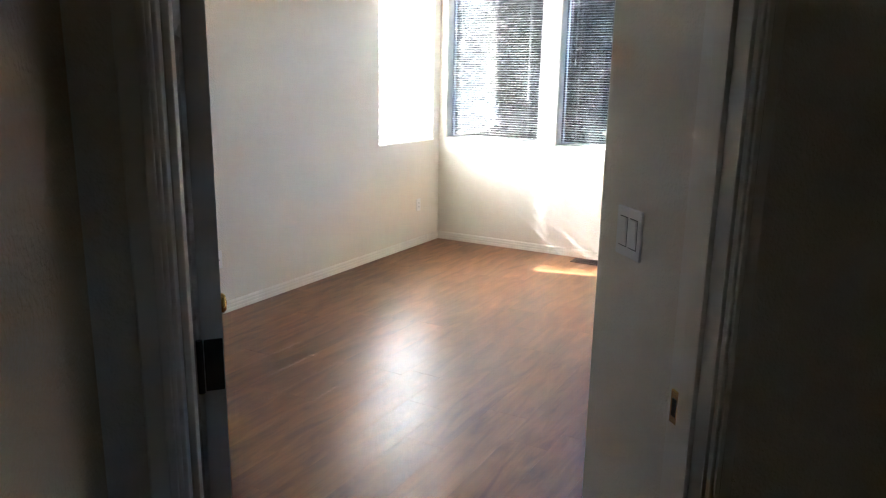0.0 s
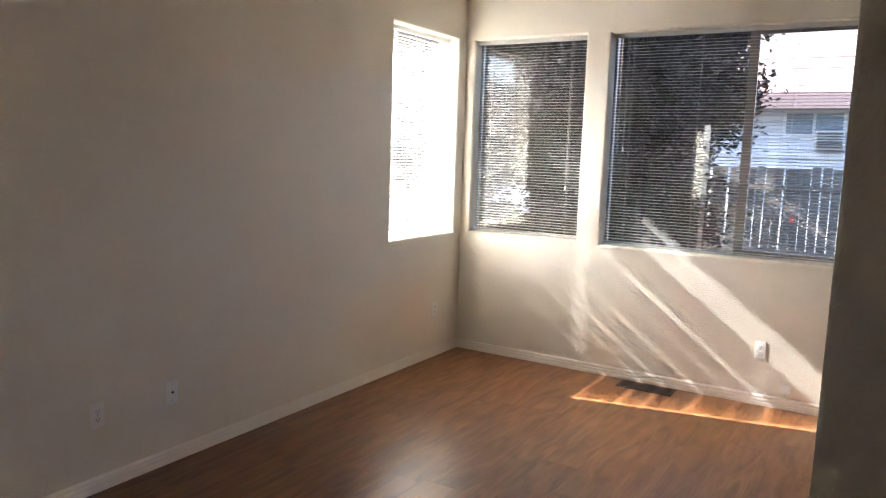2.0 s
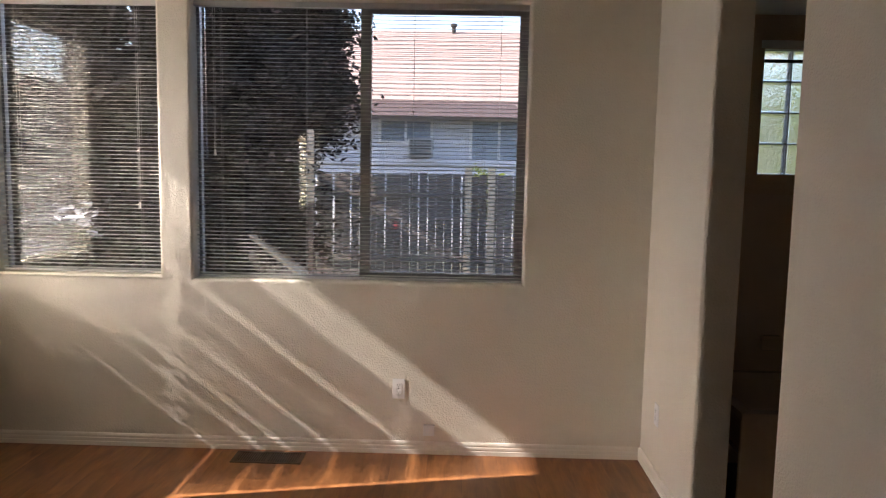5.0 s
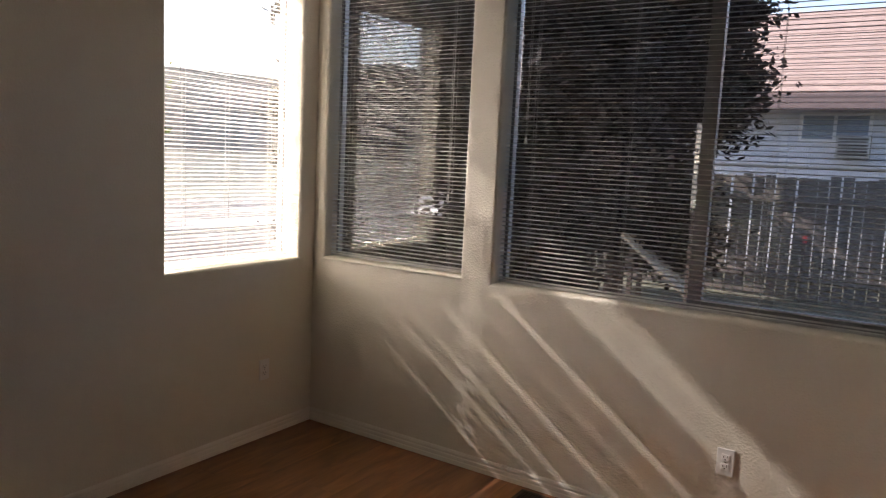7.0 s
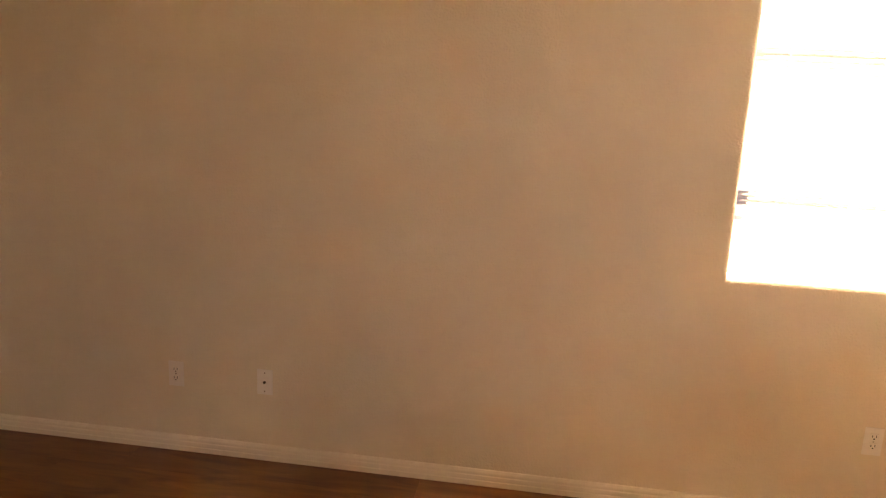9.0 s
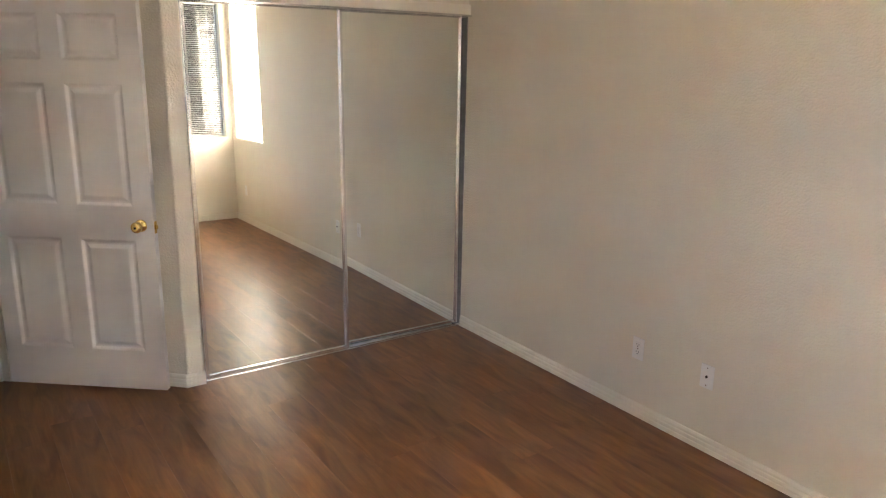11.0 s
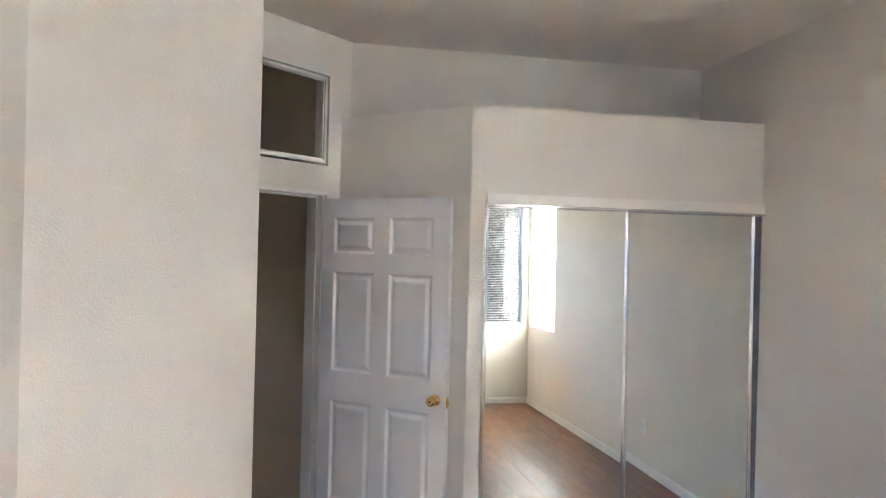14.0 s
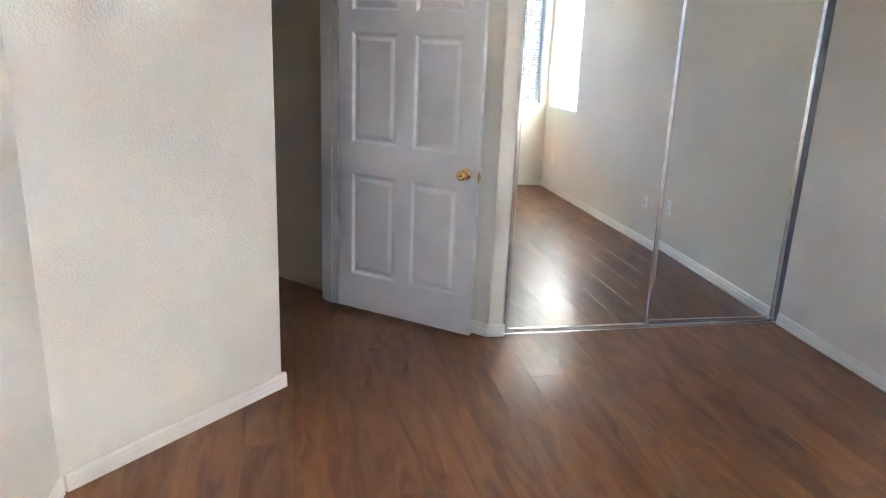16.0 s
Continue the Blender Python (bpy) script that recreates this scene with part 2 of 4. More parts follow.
def tube(points, radius, steps=8):
    """A round bar along points; radius may be a list."""
    bm = bmesh.new()
    rings = []
    pts = [Vector(p) for p in points]
    for i, p in enumerate(pts):
        way = (pts[min(i + 1, len(pts) - 1)] - pts[max(i - 1, 0)]).normalized()
        u = way.orthogonal().normalized()
        v = way.cross(u)
        r = radius[i] if isinstance(radius, (list, tuple)) else radius
        rings.append([bm.verts.new(p + r * (math.cos(2 * math.pi * k / steps) * u + math.sin(2 * math.pi * k / steps) * v)) for k in range(steps)])
    for a, b in zip(rings, rings[1:]):
        for k in range(steps):
            bm.faces.new((a[k], a[(k + 1) % steps], b[(k + 1) % steps], b[k]))
    bm.faces.new(rings[0][::-1])
    bm.faces.new(rings[-1])
    bmesh.ops.recalc_face_normals(bm, faces=bm.faces)
    return bm


# ---- plan: the corner of the two window walls is the origin ----
HIGH = 3.062
TURN = radians(43.5)
D = Vector((math.cos(TURN), math.sin(TURN), 0))
N = Vector((-math.sin(TURN), math.cos(TURN), 0))
P0 = Vector((2.467, -5.479, 0))
EAST = 3.70
CLOSET = -4.757
BACK = -5.50
END = Vector((2.937, -4.29, 0))


def at(s, n, z=0.0):
    """A point by its way along the door wall and its distance in front of it."""
    return P0 + s * D + n * N + Vector((0, 0, z))


S_END = (END - P0).dot(D)
N_END = (END - P0).dot(N)


def wall(name, p0, p1, z0, z1, thick, openings=(), mat=None, label="", rounded=0.014, ends=(False, False)):
    """A wall whose room face runs from p0 to p1 with the room on its left; openings (s0, s1, z0, z1) go through."""
    p0, p1 = Vector(p0[:2]).to_3d(), Vector(p1[:2]).to_3d()
    u = (p1 - p0).normalized()
    w = Vector((u.y, -u.x, 0))
    long = (p1 - p0).length
    ss = sorted({0.0, long, *[v for o in openings for v in o[:2] if 0 <= v <= long]})
    zs = sorted({z0, z1, *[v for o in openings for v in o[2:] if z0 <= v <= z1]})
    bm = bmesh.new()
    made = {}

    def vert(i, j, k):
        if (i, j, k) not in made:
            made[i, j, k] = bm.verts.new(p0 + u * ss[i] + w * (thick * k) + Vector((0, 0, zs[j])))
        return made[i, j, k]

    def solid(i, j):
        if not (0 <= i < len(ss) - 1 and 0 <= j < len(zs) - 1):
            return False
        s, z = (ss[i] + ss[i + 1]) / 2, (zs[j] + zs[j + 1]) / 2
        return not any(o[0] < s < o[1] and o[2] < z < o[3] for o in openings)

    for i in range(len(ss) - 1):
        for j in range(len(zs) - 1):
            if not solid(i, j):
                continue
            bm.faces.new((vert(i, j, 0), vert(i, j + 1, 0), vert(i + 1, j + 1, 0), vert(i + 1, j, 0)))
            bm.faces.new((vert(i, j, 1), vert(i + 1, j, 1), vert(i + 1, j + 1, 1), vert(i, j + 1, 1)))
            if not solid(i - 1, j):
                bm.faces.new((vert(i, j, 0), vert(i, j, 1), vert(i, j + 1, 1), vert(i, j + 1, 0)))
            if not solid(i + 1, j):
                bm.faces.new((vert(i + 1, j, 0), vert(i + 1, j + 1, 0), vert(i + 1, j + 1, 1), vert(i + 1, j, 1)))
            if not solid(i, j - 1):
                bm.faces.new((vert(i, j, 0), vert(i + 1, j, 0), vert(i + 1, j, 1), vert(i, j, 1)))
            if not solid(i, j + 1):
                bm.faces.new((vert(i, j + 1, 0), vert(i, j + 1, 1), vert(i + 1, j + 1, 1), vert(i + 1, j + 1, 0)))
    bmesh.ops.recalc_face_normals(bm, faces=bm.faces)
    if rounded:
        def soft(e):
            a, b = e.verts[0].co - p0, e.verts[1].co - p0
            if max(abs(a.dot(w)), abs(b.dot(w))) > 1e-4 or len(e.link_faces) != 2 or e.calc_face_angle(0) < 1.0:
                return False
            s, z = (a.dot(u) + b.dot(u)) / 2, (a.z + b.z) / 2
            if s < 1e-4:
                return ends[0]
            if s > long - 1e-4:
                return ends[1]
            return z0 + 1e-4 < z < z1 - 1e-4 or abs(a.z - b.z) > 0.01
        edges = [e for e in bm.edges if soft(e)]
        if edges:
            bmesh.ops.bevel(bm, geom=edges, offset=rounded, segments=4, profile=0.5, affect="EDGES")
    return thing(name, bm, mat or M_WALL, label or "off-white painted orange-peel plaster wall", "wall", kind="structure")


# ---- large structure ----
W1 = (-0.985, -0.115, 0.975, 2.484)
W2 = (0.080, 1.0, 0.982, 2.486)
W3 = (1.187, 3.015, 0.970, 2.486)
BX0, BLK = 4.25, 0.165
THICK = 0.155
DEEP_N, DEEP_W = 0.16, 0.19
BATH_WIN = (BX0, BX0 + 5 * BLK, 1.605, 1.605 + 4 * BLK)
FAR0 = 5.9
wall("wall_north", (FAR0, 0), (-DEEP_W, 0), -0.3, HIGH + 0.15, DEEP_N, [(FAR0 - o[1], FAR0 - o[0], o[2], o[3]) for o in (W2, W3, BATH_WIN)], rounded=0.018)
wall("wall_west", (0, 0), (0, BACK - 0.2), -0.3, HIGH + 0.15, DEEP_W, [(-W1[1], -W1[0], W1[2], W1[3])], rounded=0.018)
Y_IN = END.y + (EAST - END.x) / D.x * D.y
wall("wall_east", (EAST, Y_IN), (EAST, 0), 0, HIGH, THICK, [(-1.655 - Y_IN, -0.872 - Y_IN, -0.1, 2.42)], rounded=0.022)
wall("wall_diagonal", END, (EAST + 0.01, Y_IN + 0.01), 0, HIGH, 0.1, ends=(True, False), rounded=0.02)
wall("wall_switch", at(S_END, 0.0), at(S_END, N_END - 0.1), 0, HIGH, 0.1)
DOOR_S0, DOOR_S1, DOOR_TOP = 0.215, 1.068, 2.062
wall("wall_door", at(-0.02, 0), at(2.0, 0), 0, HIGH, 0.12, [(DOOR_S0 - 0.02, DOOR_S1 + 0.02, -0.1, DOOR_TOP + 0.02), (0.192, 1.082, 2.25, 2.805)], rounded=0.0)
wall("wall_south", (0, BACK), (P0.x + 0.02, BACK), 0, HIGH, 0.15)
wall("wall_closet_front", (0.004, CLOSET), (1.83, CLOSET), 0, 2.564, 0.10, [(-0.1, 1.731, -0.1, 2.03)], ends=(False, True), rounded=0.016)
side_end = Vector((2.53, CLOSET - 0.70, 0))
wall("wall_closet_side", (1.815, CLOSET - 0.008), side_end, 0, 2.564, 0.09)
bm = bmesh.new()
lo = [bm.verts.new(p) for p in ((0.0, CLOSET - 0.012, 2.535), (1.80, CLOSET - 0.012, 2.535), (2.50, CLOSET - 0.712, 2.535), (2.50, BACK, 2.535), (0, BACK, 2.535))]
hi = [bm.verts.new(v.co + Vector((0, 0, 0.027))) for v in lo]
bm.faces.new(lo[::-1]), bm.faces.new(hi)
for i in range(5):
    bm.faces.new((lo[i], lo[(i + 1) % 5], hi[(i + 1) % 5], hi[i]))
thing("closet_ledge", bm, M_WALL, "off-white painted plaster ledge over the closet", "ledge", kind="structure")


def cut(poly, point, way):
    """The part of a flat convex outline on the side of a line to which way points."""
    out = []
    for a, b in zip(poly, poly[1:] + poly[:1]):
        da, db = (a - point).dot(way), (b - point).dot(way)
        if da >= 0:
            out.append(a)
        if (da > 0 > db) or (da < 0 < db):
            out.append(a + (b - a) * (da / (da - db)))
    return out


def slab(poly, z0, z1):
    bm = bmesh.new()
    lo = [bm.verts.new((p.x, p.y, z0)) for p in poly]
    hi = [bm.verts.new((p.x, p.y, z1)) for p in poly]
    bm.faces.new(lo[::-1]), bm.faces.new(hi)
    for i in range(len(poly)):
        k = (i + 1) % len(poly)
        bm.faces.new((lo[i], lo[k], hi[k], hi[i]))
    bmesh.ops.recalc_face_normals(bm, faces=bm.faces)
    return bm


# outlines of the bedroom and of the hall, met under the door
S_HALL0, S_HALL1, N_HALL = 0.105, 1.75, -3.2
MID = at(0, -0.06)
rect = [Vector(p) for p in ((-0.005, BACK, 0), (EAST + 0.02, BACK, 0), (EAST + 0.02, 0.003, 0), (-0.005, 0.003, 0))]
ROOM = cut(rect, MID, N)
HALL = [at(S_HALL0 - 0.005, N_HALL), at(S_HALL1 + 0.005, N_HALL), at(S_HALL1 + 0.005, -0.06), at(S_HALL0 - 0.005, -0.06)]
top = cut([Vector(p) for p in ((-DEEP_W, BACK - 0.15, 0), (EAST + THICK, BACK - 0.15, 0), (EAST + THICK, 0.0, 0), (-DEEP_W, 0.0, 0))], at(0, -0.12), N)
thing("ceiling", slab(top, HIGH, HIGH + 0.15), M_CEIL, "off-white textured plaster ceiling", "ceiling", kind="structure")
thing("ceiling_hall", slab([at(S_HALL0 - 0.1, N_HALL - 0.1), at(S_HALL1 + 0.1, N_HALL - 0.1), at(S_HALL1 + 0.1, -0.125), at(S_HALL0 - 0.1, -0.125)], HIGH, HIGH + 0.15), M_CEIL, "off-white plaster hall ceiling", "ceiling", kind="structure")
# hall outside the door
wall("wall_hall_west", at(S_HALL0, -0.12), at(S_HALL0, N_HALL), 0, HIGH, 0.1, mat=M_HALL, label="beige painted hall wall")
# the small opening is unseen, added to let sky light into the hall
wall("wall_hall_east", at(S_HALL1, N_HALL), at(S_HALL1, -0.12), 0, HIGH, 0.1, [(1.0, 1.2, 1.5, 1.79)], mat=M_HALL, label="beige painted hall wall")
wall("wall_hall_end", at(S_HALL0, N_HALL), at(S_HALL1, N_HALL), 0, HIGH, 0.1, mat=M_HALL, label="beige painted hall wall")
# bathroom
wall("wall_bath_east", (5.5, -2.3), (5.5, 0), 0, 2.44, 0.1, mat=M_BATH, label="tan painted bathroom wall")
wall("wall_bath_south", (EAST + THICK, -2.3), (5.5, -2.3), 0, 2.44, 0.1, mat=M_BATH, label="tan painted bathroom wall")
thing("ceiling_bath", box(EAST + THICK, -2.3, 2.44, 5.5, 0.0, 2.5), M_CEIL, "off-white plaster bathroom ceiling", "ceiling", kind="structure")
bx0, bx1 = EAST + THICK + 0.001, 5.5
bm = box(bx0, -0.010, 0, BATH_WIN[0], -0.0005, 2.44)
box(BATH_WIN[1], -0.010, 0, bx1, -0.0005, 2.44, 0, bm)
box(BATH_WIN[0], -0.010, 0, BATH_WIN[1], -0.0005, BATH_WIN[2], 0, bm)
box(BATH_WIN[0], -0.010, BATH_WIN[3], BATH_WIN[1], -0.0005, 2.44, 0, bm)
thing("wall_bath_lining", bm, M_BATH, "tan painted bathroom wall round the window", "wall", kind="structure")
thing("floor_bath", box(EAST + 0.021, -2.3, -0.06, 5.5, 0.0, -0.002), M_BATHFLOOR, "brown vinyl bathroom floor", "floor", kind="structure")

under = slab(ROOM, -0.12, -0.010)
joined(under, slab(HALL, -0.12, -0.010))
floor = thing("floor", under, M_SUB, "reddish brown wood laminate floor laid in planks", "floor", kind="structure")


def baseboard(p0, p1, name="baseboard"):
    p0, p1 = Vector(p0[:2]).to_3d(), Vector(p1[:2]).to_3d()
    u = (p1 - p0).normalized()
    v = Vector((-u.y, u.x, 0))
    prof = [(0.0, 0.0), (0.014, 0.0), (0.014, 0.022), (0.0115, 0.025), (0.0115, 0.029), (0.013, 0.032), (0.013, 0.044), (0.010, 0.048), (0.010, 0.053), (0.0115, 0.056), (0.0105, 0.062), (0.006, 0.070), (0.0, 0.072)]
    bm = bmesh.new()
    rows = [[bm.verts.new(p + v * a + Vector((0, 0, b))) for a, b in prof] for p in (p0, p1)]
    for i in range(len(prof) - 1):
        bm.faces.new((rows[0][i], rows[0][i + 1], rows[1][i + 1], rows[1][i]))
    bm.faces.new(rows[0]), bm.faces.new(rows[1][::-1])
    bmesh.ops.recalc_face_normals(bm, faces=bm.faces)
    return thing(name, bm, M_TRIM, "white painted grooved wooden baseboard", "baseboard", kind="structure")


baseboard((0, 0), (0, CLOSET + 0.001))
baseboard((EAST - 0.014, 0), (0.014, 0))
baseboard((EAST, -0.874), (EAST, 0))
baseboard((EAST, Y_IN + 0.005), (EAST, -1.653))
baseboard(END + D * 0.0 - D * 0.012, (EAST - 0.01, Y_IN - 0.01))
baseboard(at(S_END, 0.0), at(S_END, N_END + 0.013))
baseboard((1.732, CLOSET), (1.838, CLOSET))
baseboard((1.823, CLOSET + 0.004), side_end)
baseboard(at(DOOR_S1 + 0.055, 0.0), at(S_END, 0.0))

# ---- door frame and transom ----
jamb = holder("door_1", Matrix.Translation(at(0, 0)) @ Matrix.Rotation(TURN, 4, "Z"), "white painted wooden door frame with stops", "door frame", kind="structure")


def framed(bm, s0, s1, z0, z1, wide, y0, y1, bevel=0.002, sill=False):
    """Uprights and head of a frame, outside the opening s0..s1, z0..z1."""
    box(s0 - wide, y0, z0 - (wide if sill else 0), s0, y1, z1 + wide, bevel, bm)
    box(s1, y0, z0 - (wide if sill else 0), s1 + wide, y1, z1 + wide, bevel, bm)
    box(s0, y0, z1, s1, y1, z1 + wide, bevel, bm)
    if sill:
        box(s0, y0, z0 - wide, s1, y1, z0, bevel, bm)
    return bm


part("jamb", framed(bmesh.new(), DOOR_S0, DOOR_S1, 0, DOOR_TOP, 0.019, -0.122, 0.003), M_TRIM, jamb)
part("stop", framed(bmesh.new(), DOOR_S0 + 0.011, DOOR_S1 - 0.011, 0, DOOR_TOP - 0.011, 0.011, -0.085, -0.04), M_TRIM, jamb)
bm = framed(bmesh.new(), DOOR_S0 - 0.006, DOOR_S1 + 0.006, 0, DOOR_TOP + 0.006, 0.045, -0.136, -0.1225, 0.003)
framed(bm, DOOR_S0 - 0.012, DOOR_S1 + 0.012, 0, DOOR_TOP + 0.012, 0.012, -0.142, -0.1355, 0.002)
part("hall_casing", bm, M_TRIM, jamb)
bm = bmesh.new()
box(DOOR_S1 + 0.004, 0.0035, 0, DOOR_S1 + 0.05, 0.014, DOOR_TOP + 0.05, 0.003, bm)
box(DOOR_S0 - 0.03, 0.0035, DOOR_TOP + 0.004, DOOR_S1 + 0.004, 0.010, DOOR_TOP + 0.024, 0.002, bm)
part("room_casing", bm, M_TRIM, jamb)
bm = box(DOOR_S1 - 0.0035, -0.032, 0.905, DOOR_S1 + 0.001, -0.006, 0.97, 0.001)
strike = part("strike_plate", bm, M_BRASS, jamb, "brass strike plate")
part("strike_hole", box(DOOR_S1 - 0.0045, -0.025, 0.920, DOOR_S1 - 0.003, -0.013, 0.955), M_SLOT, strike)

transom = holder("window_transom", Matrix.Translation(at(0, 0)) @ Matrix.Rotation(TURN, 4, "Z"), "glazed transom with stepped white trim over the door", "transom", kind="structure")
bm = framed(bmesh.new(), 0.219, 1.05, 2.283, 2.772, 0.022, -0.030, 0.010, 0.003, True)
framed(bm, 0.227, 1.042, 2.291, 2.764, 0.008, -0.022, 0.001, 0.002, True)
part("window_frame", bm, M_TRIM, transom)
part("pane", box(0.224, -0.016, 2.288, 1.045, -0.012, 2.767), M_GLASS, transom, "clear transom glass")


# ---- six-panel door ----
def ring_panel(x0, x1, z0, z1, face, out):
    """A raised panel sunk into the door's face: rings from the edge inward, then the field."""
    bm = bmesh.new()
    rings = []
    for inset, depth in ((0.0, 0.0), (0.004, 0.002), (0.014, 0.0125), (0.020, 0.0135), (0.027, 0.0125), (0.044, 0.003), (0.050, 0.002)):
        rings.append([bm.verts.new((x, face - out * depth, z)) for x, z in ((x0 + inset, z0 + inset), (x1 - inset, z0 + inset), (x1 - inset, z1 - inset), (x0 + inset, z1 - inset))])
    for a, b in zip(rings, rings[1:]):
        for i in range(4):
            bm.faces.new((a[i], a[(i + 1) % 4], b[(i + 1) % 4], b[i]))
    bm.faces.new(rings[-1])
    bmesh.ops.recalc_face_normals(bm, faces=bm.faces)
    if (bm.faces[:][-1].normal.y > 0) != (out > 0):
        bmesh.ops.reverse_faces(bm, faces=bm.faces)
    return bm


LEAF_W, LEAF_T, LEAF_Z0, LEAF_Z1 = 0.868, 0.035, 0.030, 2.040


def six_panel_door():
    root = holder("panel_door", Matrix.Identity(4), "white six-panel door standing wide open against the closet wall", "door")
    xa, xb = 0.086, 0.376
    xc, xd = 0.477, 0.767
    rows = [(0.243, 0.840), (1.014, 1.606), (1.714, 1.928)]
    xs = [0, xa, xb, xc, xd, LEAF_W]
    zs = [LEAF_Z0] + [z for r in rows for z in r] + [LEAF_Z1]
    bm = bmesh.new()
    for face, flip in ((-LEAF_T / 2, False), (LEAF_T / 2, True)):
        grid = [[bm.verts.new((x, face, z)) for z in zs] for x in xs]
        for i in range(5):
            for j in range(7):
                if i in (1, 3) and j in (1, 3, 5):
                    continue
                q = [grid[i][j], grid[i + 1][j], grid[i + 1][j + 1], grid[i][j + 1]]
                bm.faces.new(q[::-1] if flip else q)
    t = LEAF_T / 2
    for x in (0, LEAF_W):
        q = [bm.verts.new(p) for p in ((x, -t, LEAF_Z0), (x, t, LEAF_Z0), (x, t, LEAF_Z1), (x, -t, LEAF_Z1))]
        bm.faces.new(q if x else q[::-1])
    for z in (LEAF_Z0, LEAF_Z1):
        q = [bm.verts.new(p) for p in ((0, -t, z), (LEAF_W, -t, z), (LEAF_W, t, z), (0, t, z))]
        bm.faces.new(q if z > 1 else q[::-1])
    slab = part("slab", bm, M_DOOR, root)
    for x0, x1 in ((xa, xb), (xc, xd)):
        for z0, z1 in rows:
            for face, out in ((-t, -1), (t, 1)):
                part("panel", ring_panel(x0, x1, z0, z1, face, out), M_DOOR, root)
    for out in (-1, 1):
        prof = [(0.031, 0.0), (0.031, 0.004), (0.026, 0.008), (0.013, 0.011), (0.011, 0.026), (0.014, 0.031), (0.024, 0.036), (0.0275, 0.045), (0.027, 0.056), (0.021, 0.063), (0.012, 0.064)]
        knob = part("knob", lathe([(r, out * (t + h)) for r, h in prof], 28, "y"), M_BRASS, root, "polished brass knob", Matrix.Translation((LEAF_W - 0.065, 0, 0.92)), True)
        part("keyway", lathe([(0.006, out * (t + 0.0635)), (0.006, out * (t + 0.0655))], 12, "y"), M_BRONZE, knob)
    latch = part("latch_plate", box(LEAF_W - 0.001, -0.0125, 0.880, LEAF_W + 0.0015, 0.0125, 0.940, 0.0005), M_BRASS, root, "brass latch plate")
    part("bolt", box(LEAF_W + 0.001, -0.006, 0.900, LEAF_W + 0.011, 0.007, 0.920, 0.002), M_BRASS, latch)
    for z in (0.25, 1.06, 1.80):
        hinge = part("hinge", box(-0.0025, -t + 0.001, z - 0.045, 0.0005, t - 0.004, z + 0.045, 0.001), M_BRONZE, root, "dark bronze butt hinge")
        part("knuckle", lathe([(0.0055, z - 0.046), (0.0055, z + 0.046)], 12), M_BRONZE, hinge, m=Matrix.Translation((-0.004, t + 0.003, 0)))
    return root


hinge_at = Vector((2.618, -5.257, 0))
free_at = Vector((1.939, -4.700, 0))
along = (free_at - hinge_at).normalized()
leaf = six_panel_door()
leaf_turn = math.atan2(along.y, along.x)
leaf.matrix_world = Matrix.Translation(hinge_at + Vector((-along.y, along.x, 0)) * LEAF_T / 2) @ Matrix.Rotation(leaf_turn, 4, "Z")


# ---- mirrored closet doors ----
def mirror_panel(wide, label):
    root = holder("mirror_door", Matrix.Identity(4), label, "mirror door", "sliding closet doors")
    z0, z1 = 0.016, 2.022
    f = 0.026
    for x in (0, wide - f):
        bm = box(x, -0.012, z0, x + f, 0.012, z1, 0.003)
        box(x + 0.006, 0.011, z0, x + f - 0.006, 0.016, z1, 0.002, bm)
        part("stile", bm, M_CHROME, root)
    part("top_rail", box(f, -0.010, z1 - 0.018, wide - f, 0.010, z1, 0.002), M_CHROME, root)
    part("bottom_rail", box(f, -0.010, z0, wide - f, 0.010, z0 + 0.022, 0.002), M_CHROME, root)
    part("mirror", box(f - 0.002, -0.004, z0 + 0.02, wide - f + 0.002, 0.003, z1 - 0.016), M_MIRROR, root, "clear silvered mirror")
    return root


front = mirror_panel(0.882, "chrome-framed sliding mirror door, front one, reflecting the windows")
front.matrix_world = Matrix.Translation((0.850, CLOSET - 0.006, 0)) @ Matrix.Rotation(radians(-0.55), 4, "Z") @ Matrix.Rotation(radians(0.9), 4, "X")
rear = mirror_panel(0.886, "chrome-framed sliding mirror door, rear one, against the long wall")
rear.matrix_world = Matrix.Translation((0.010, CLOSET - 0.036, 0)) @ Matrix.Rotation(radians(-1.3), 4, "Z") @ Matrix.Rotation(radians(0.5), 4, "X")
track = holder("closet_track", Matrix.Translation((0, CLOSET, 0)), "chrome double floor track under mirror doors", "track")
bm = box(0.004, -0.085, 0.0, 1.731, -0.006, 0.006, 0.001)
for y in (-0.084, -0.047, -0.012):
    box(0.004, y - 0.002, 0.004, 1.731, y + 0.002, 0.014, 0.0005, bm)
part("rail", bm, M_CHROME, track)
header = holder("closet_header", Matrix.Translation((0, CLOSET, 0)), "white painted fascia board over the mirror doors", "fascia", kind="structure")
part("board", box(0.0, 0.0005, 2.018, 1.733, 0.022, 2.076, 0.003), M_TRIM, header)
part("lip", box(0.0, 0.0, 2.006, 1.733, 0.030, 2.017, 0.002), M_CHROME, header)
part("side_jamb", box(0.001, -0.099, 0.0, 0.007, -0.004, 2.005, 0.001), M_JAMB, header, "dark grey metal side jamb")
part("soffit", box(0.004, -0.099, 2.024, 1.731, -0.002, 2.0295), M_TRIM, header)
thing("closet_back", box(0.004, BACK, 0, 1.731, BACK + 0.01, 2.5), M_WALL, "off-white plaster inside the closet", "wall", kind="structure")


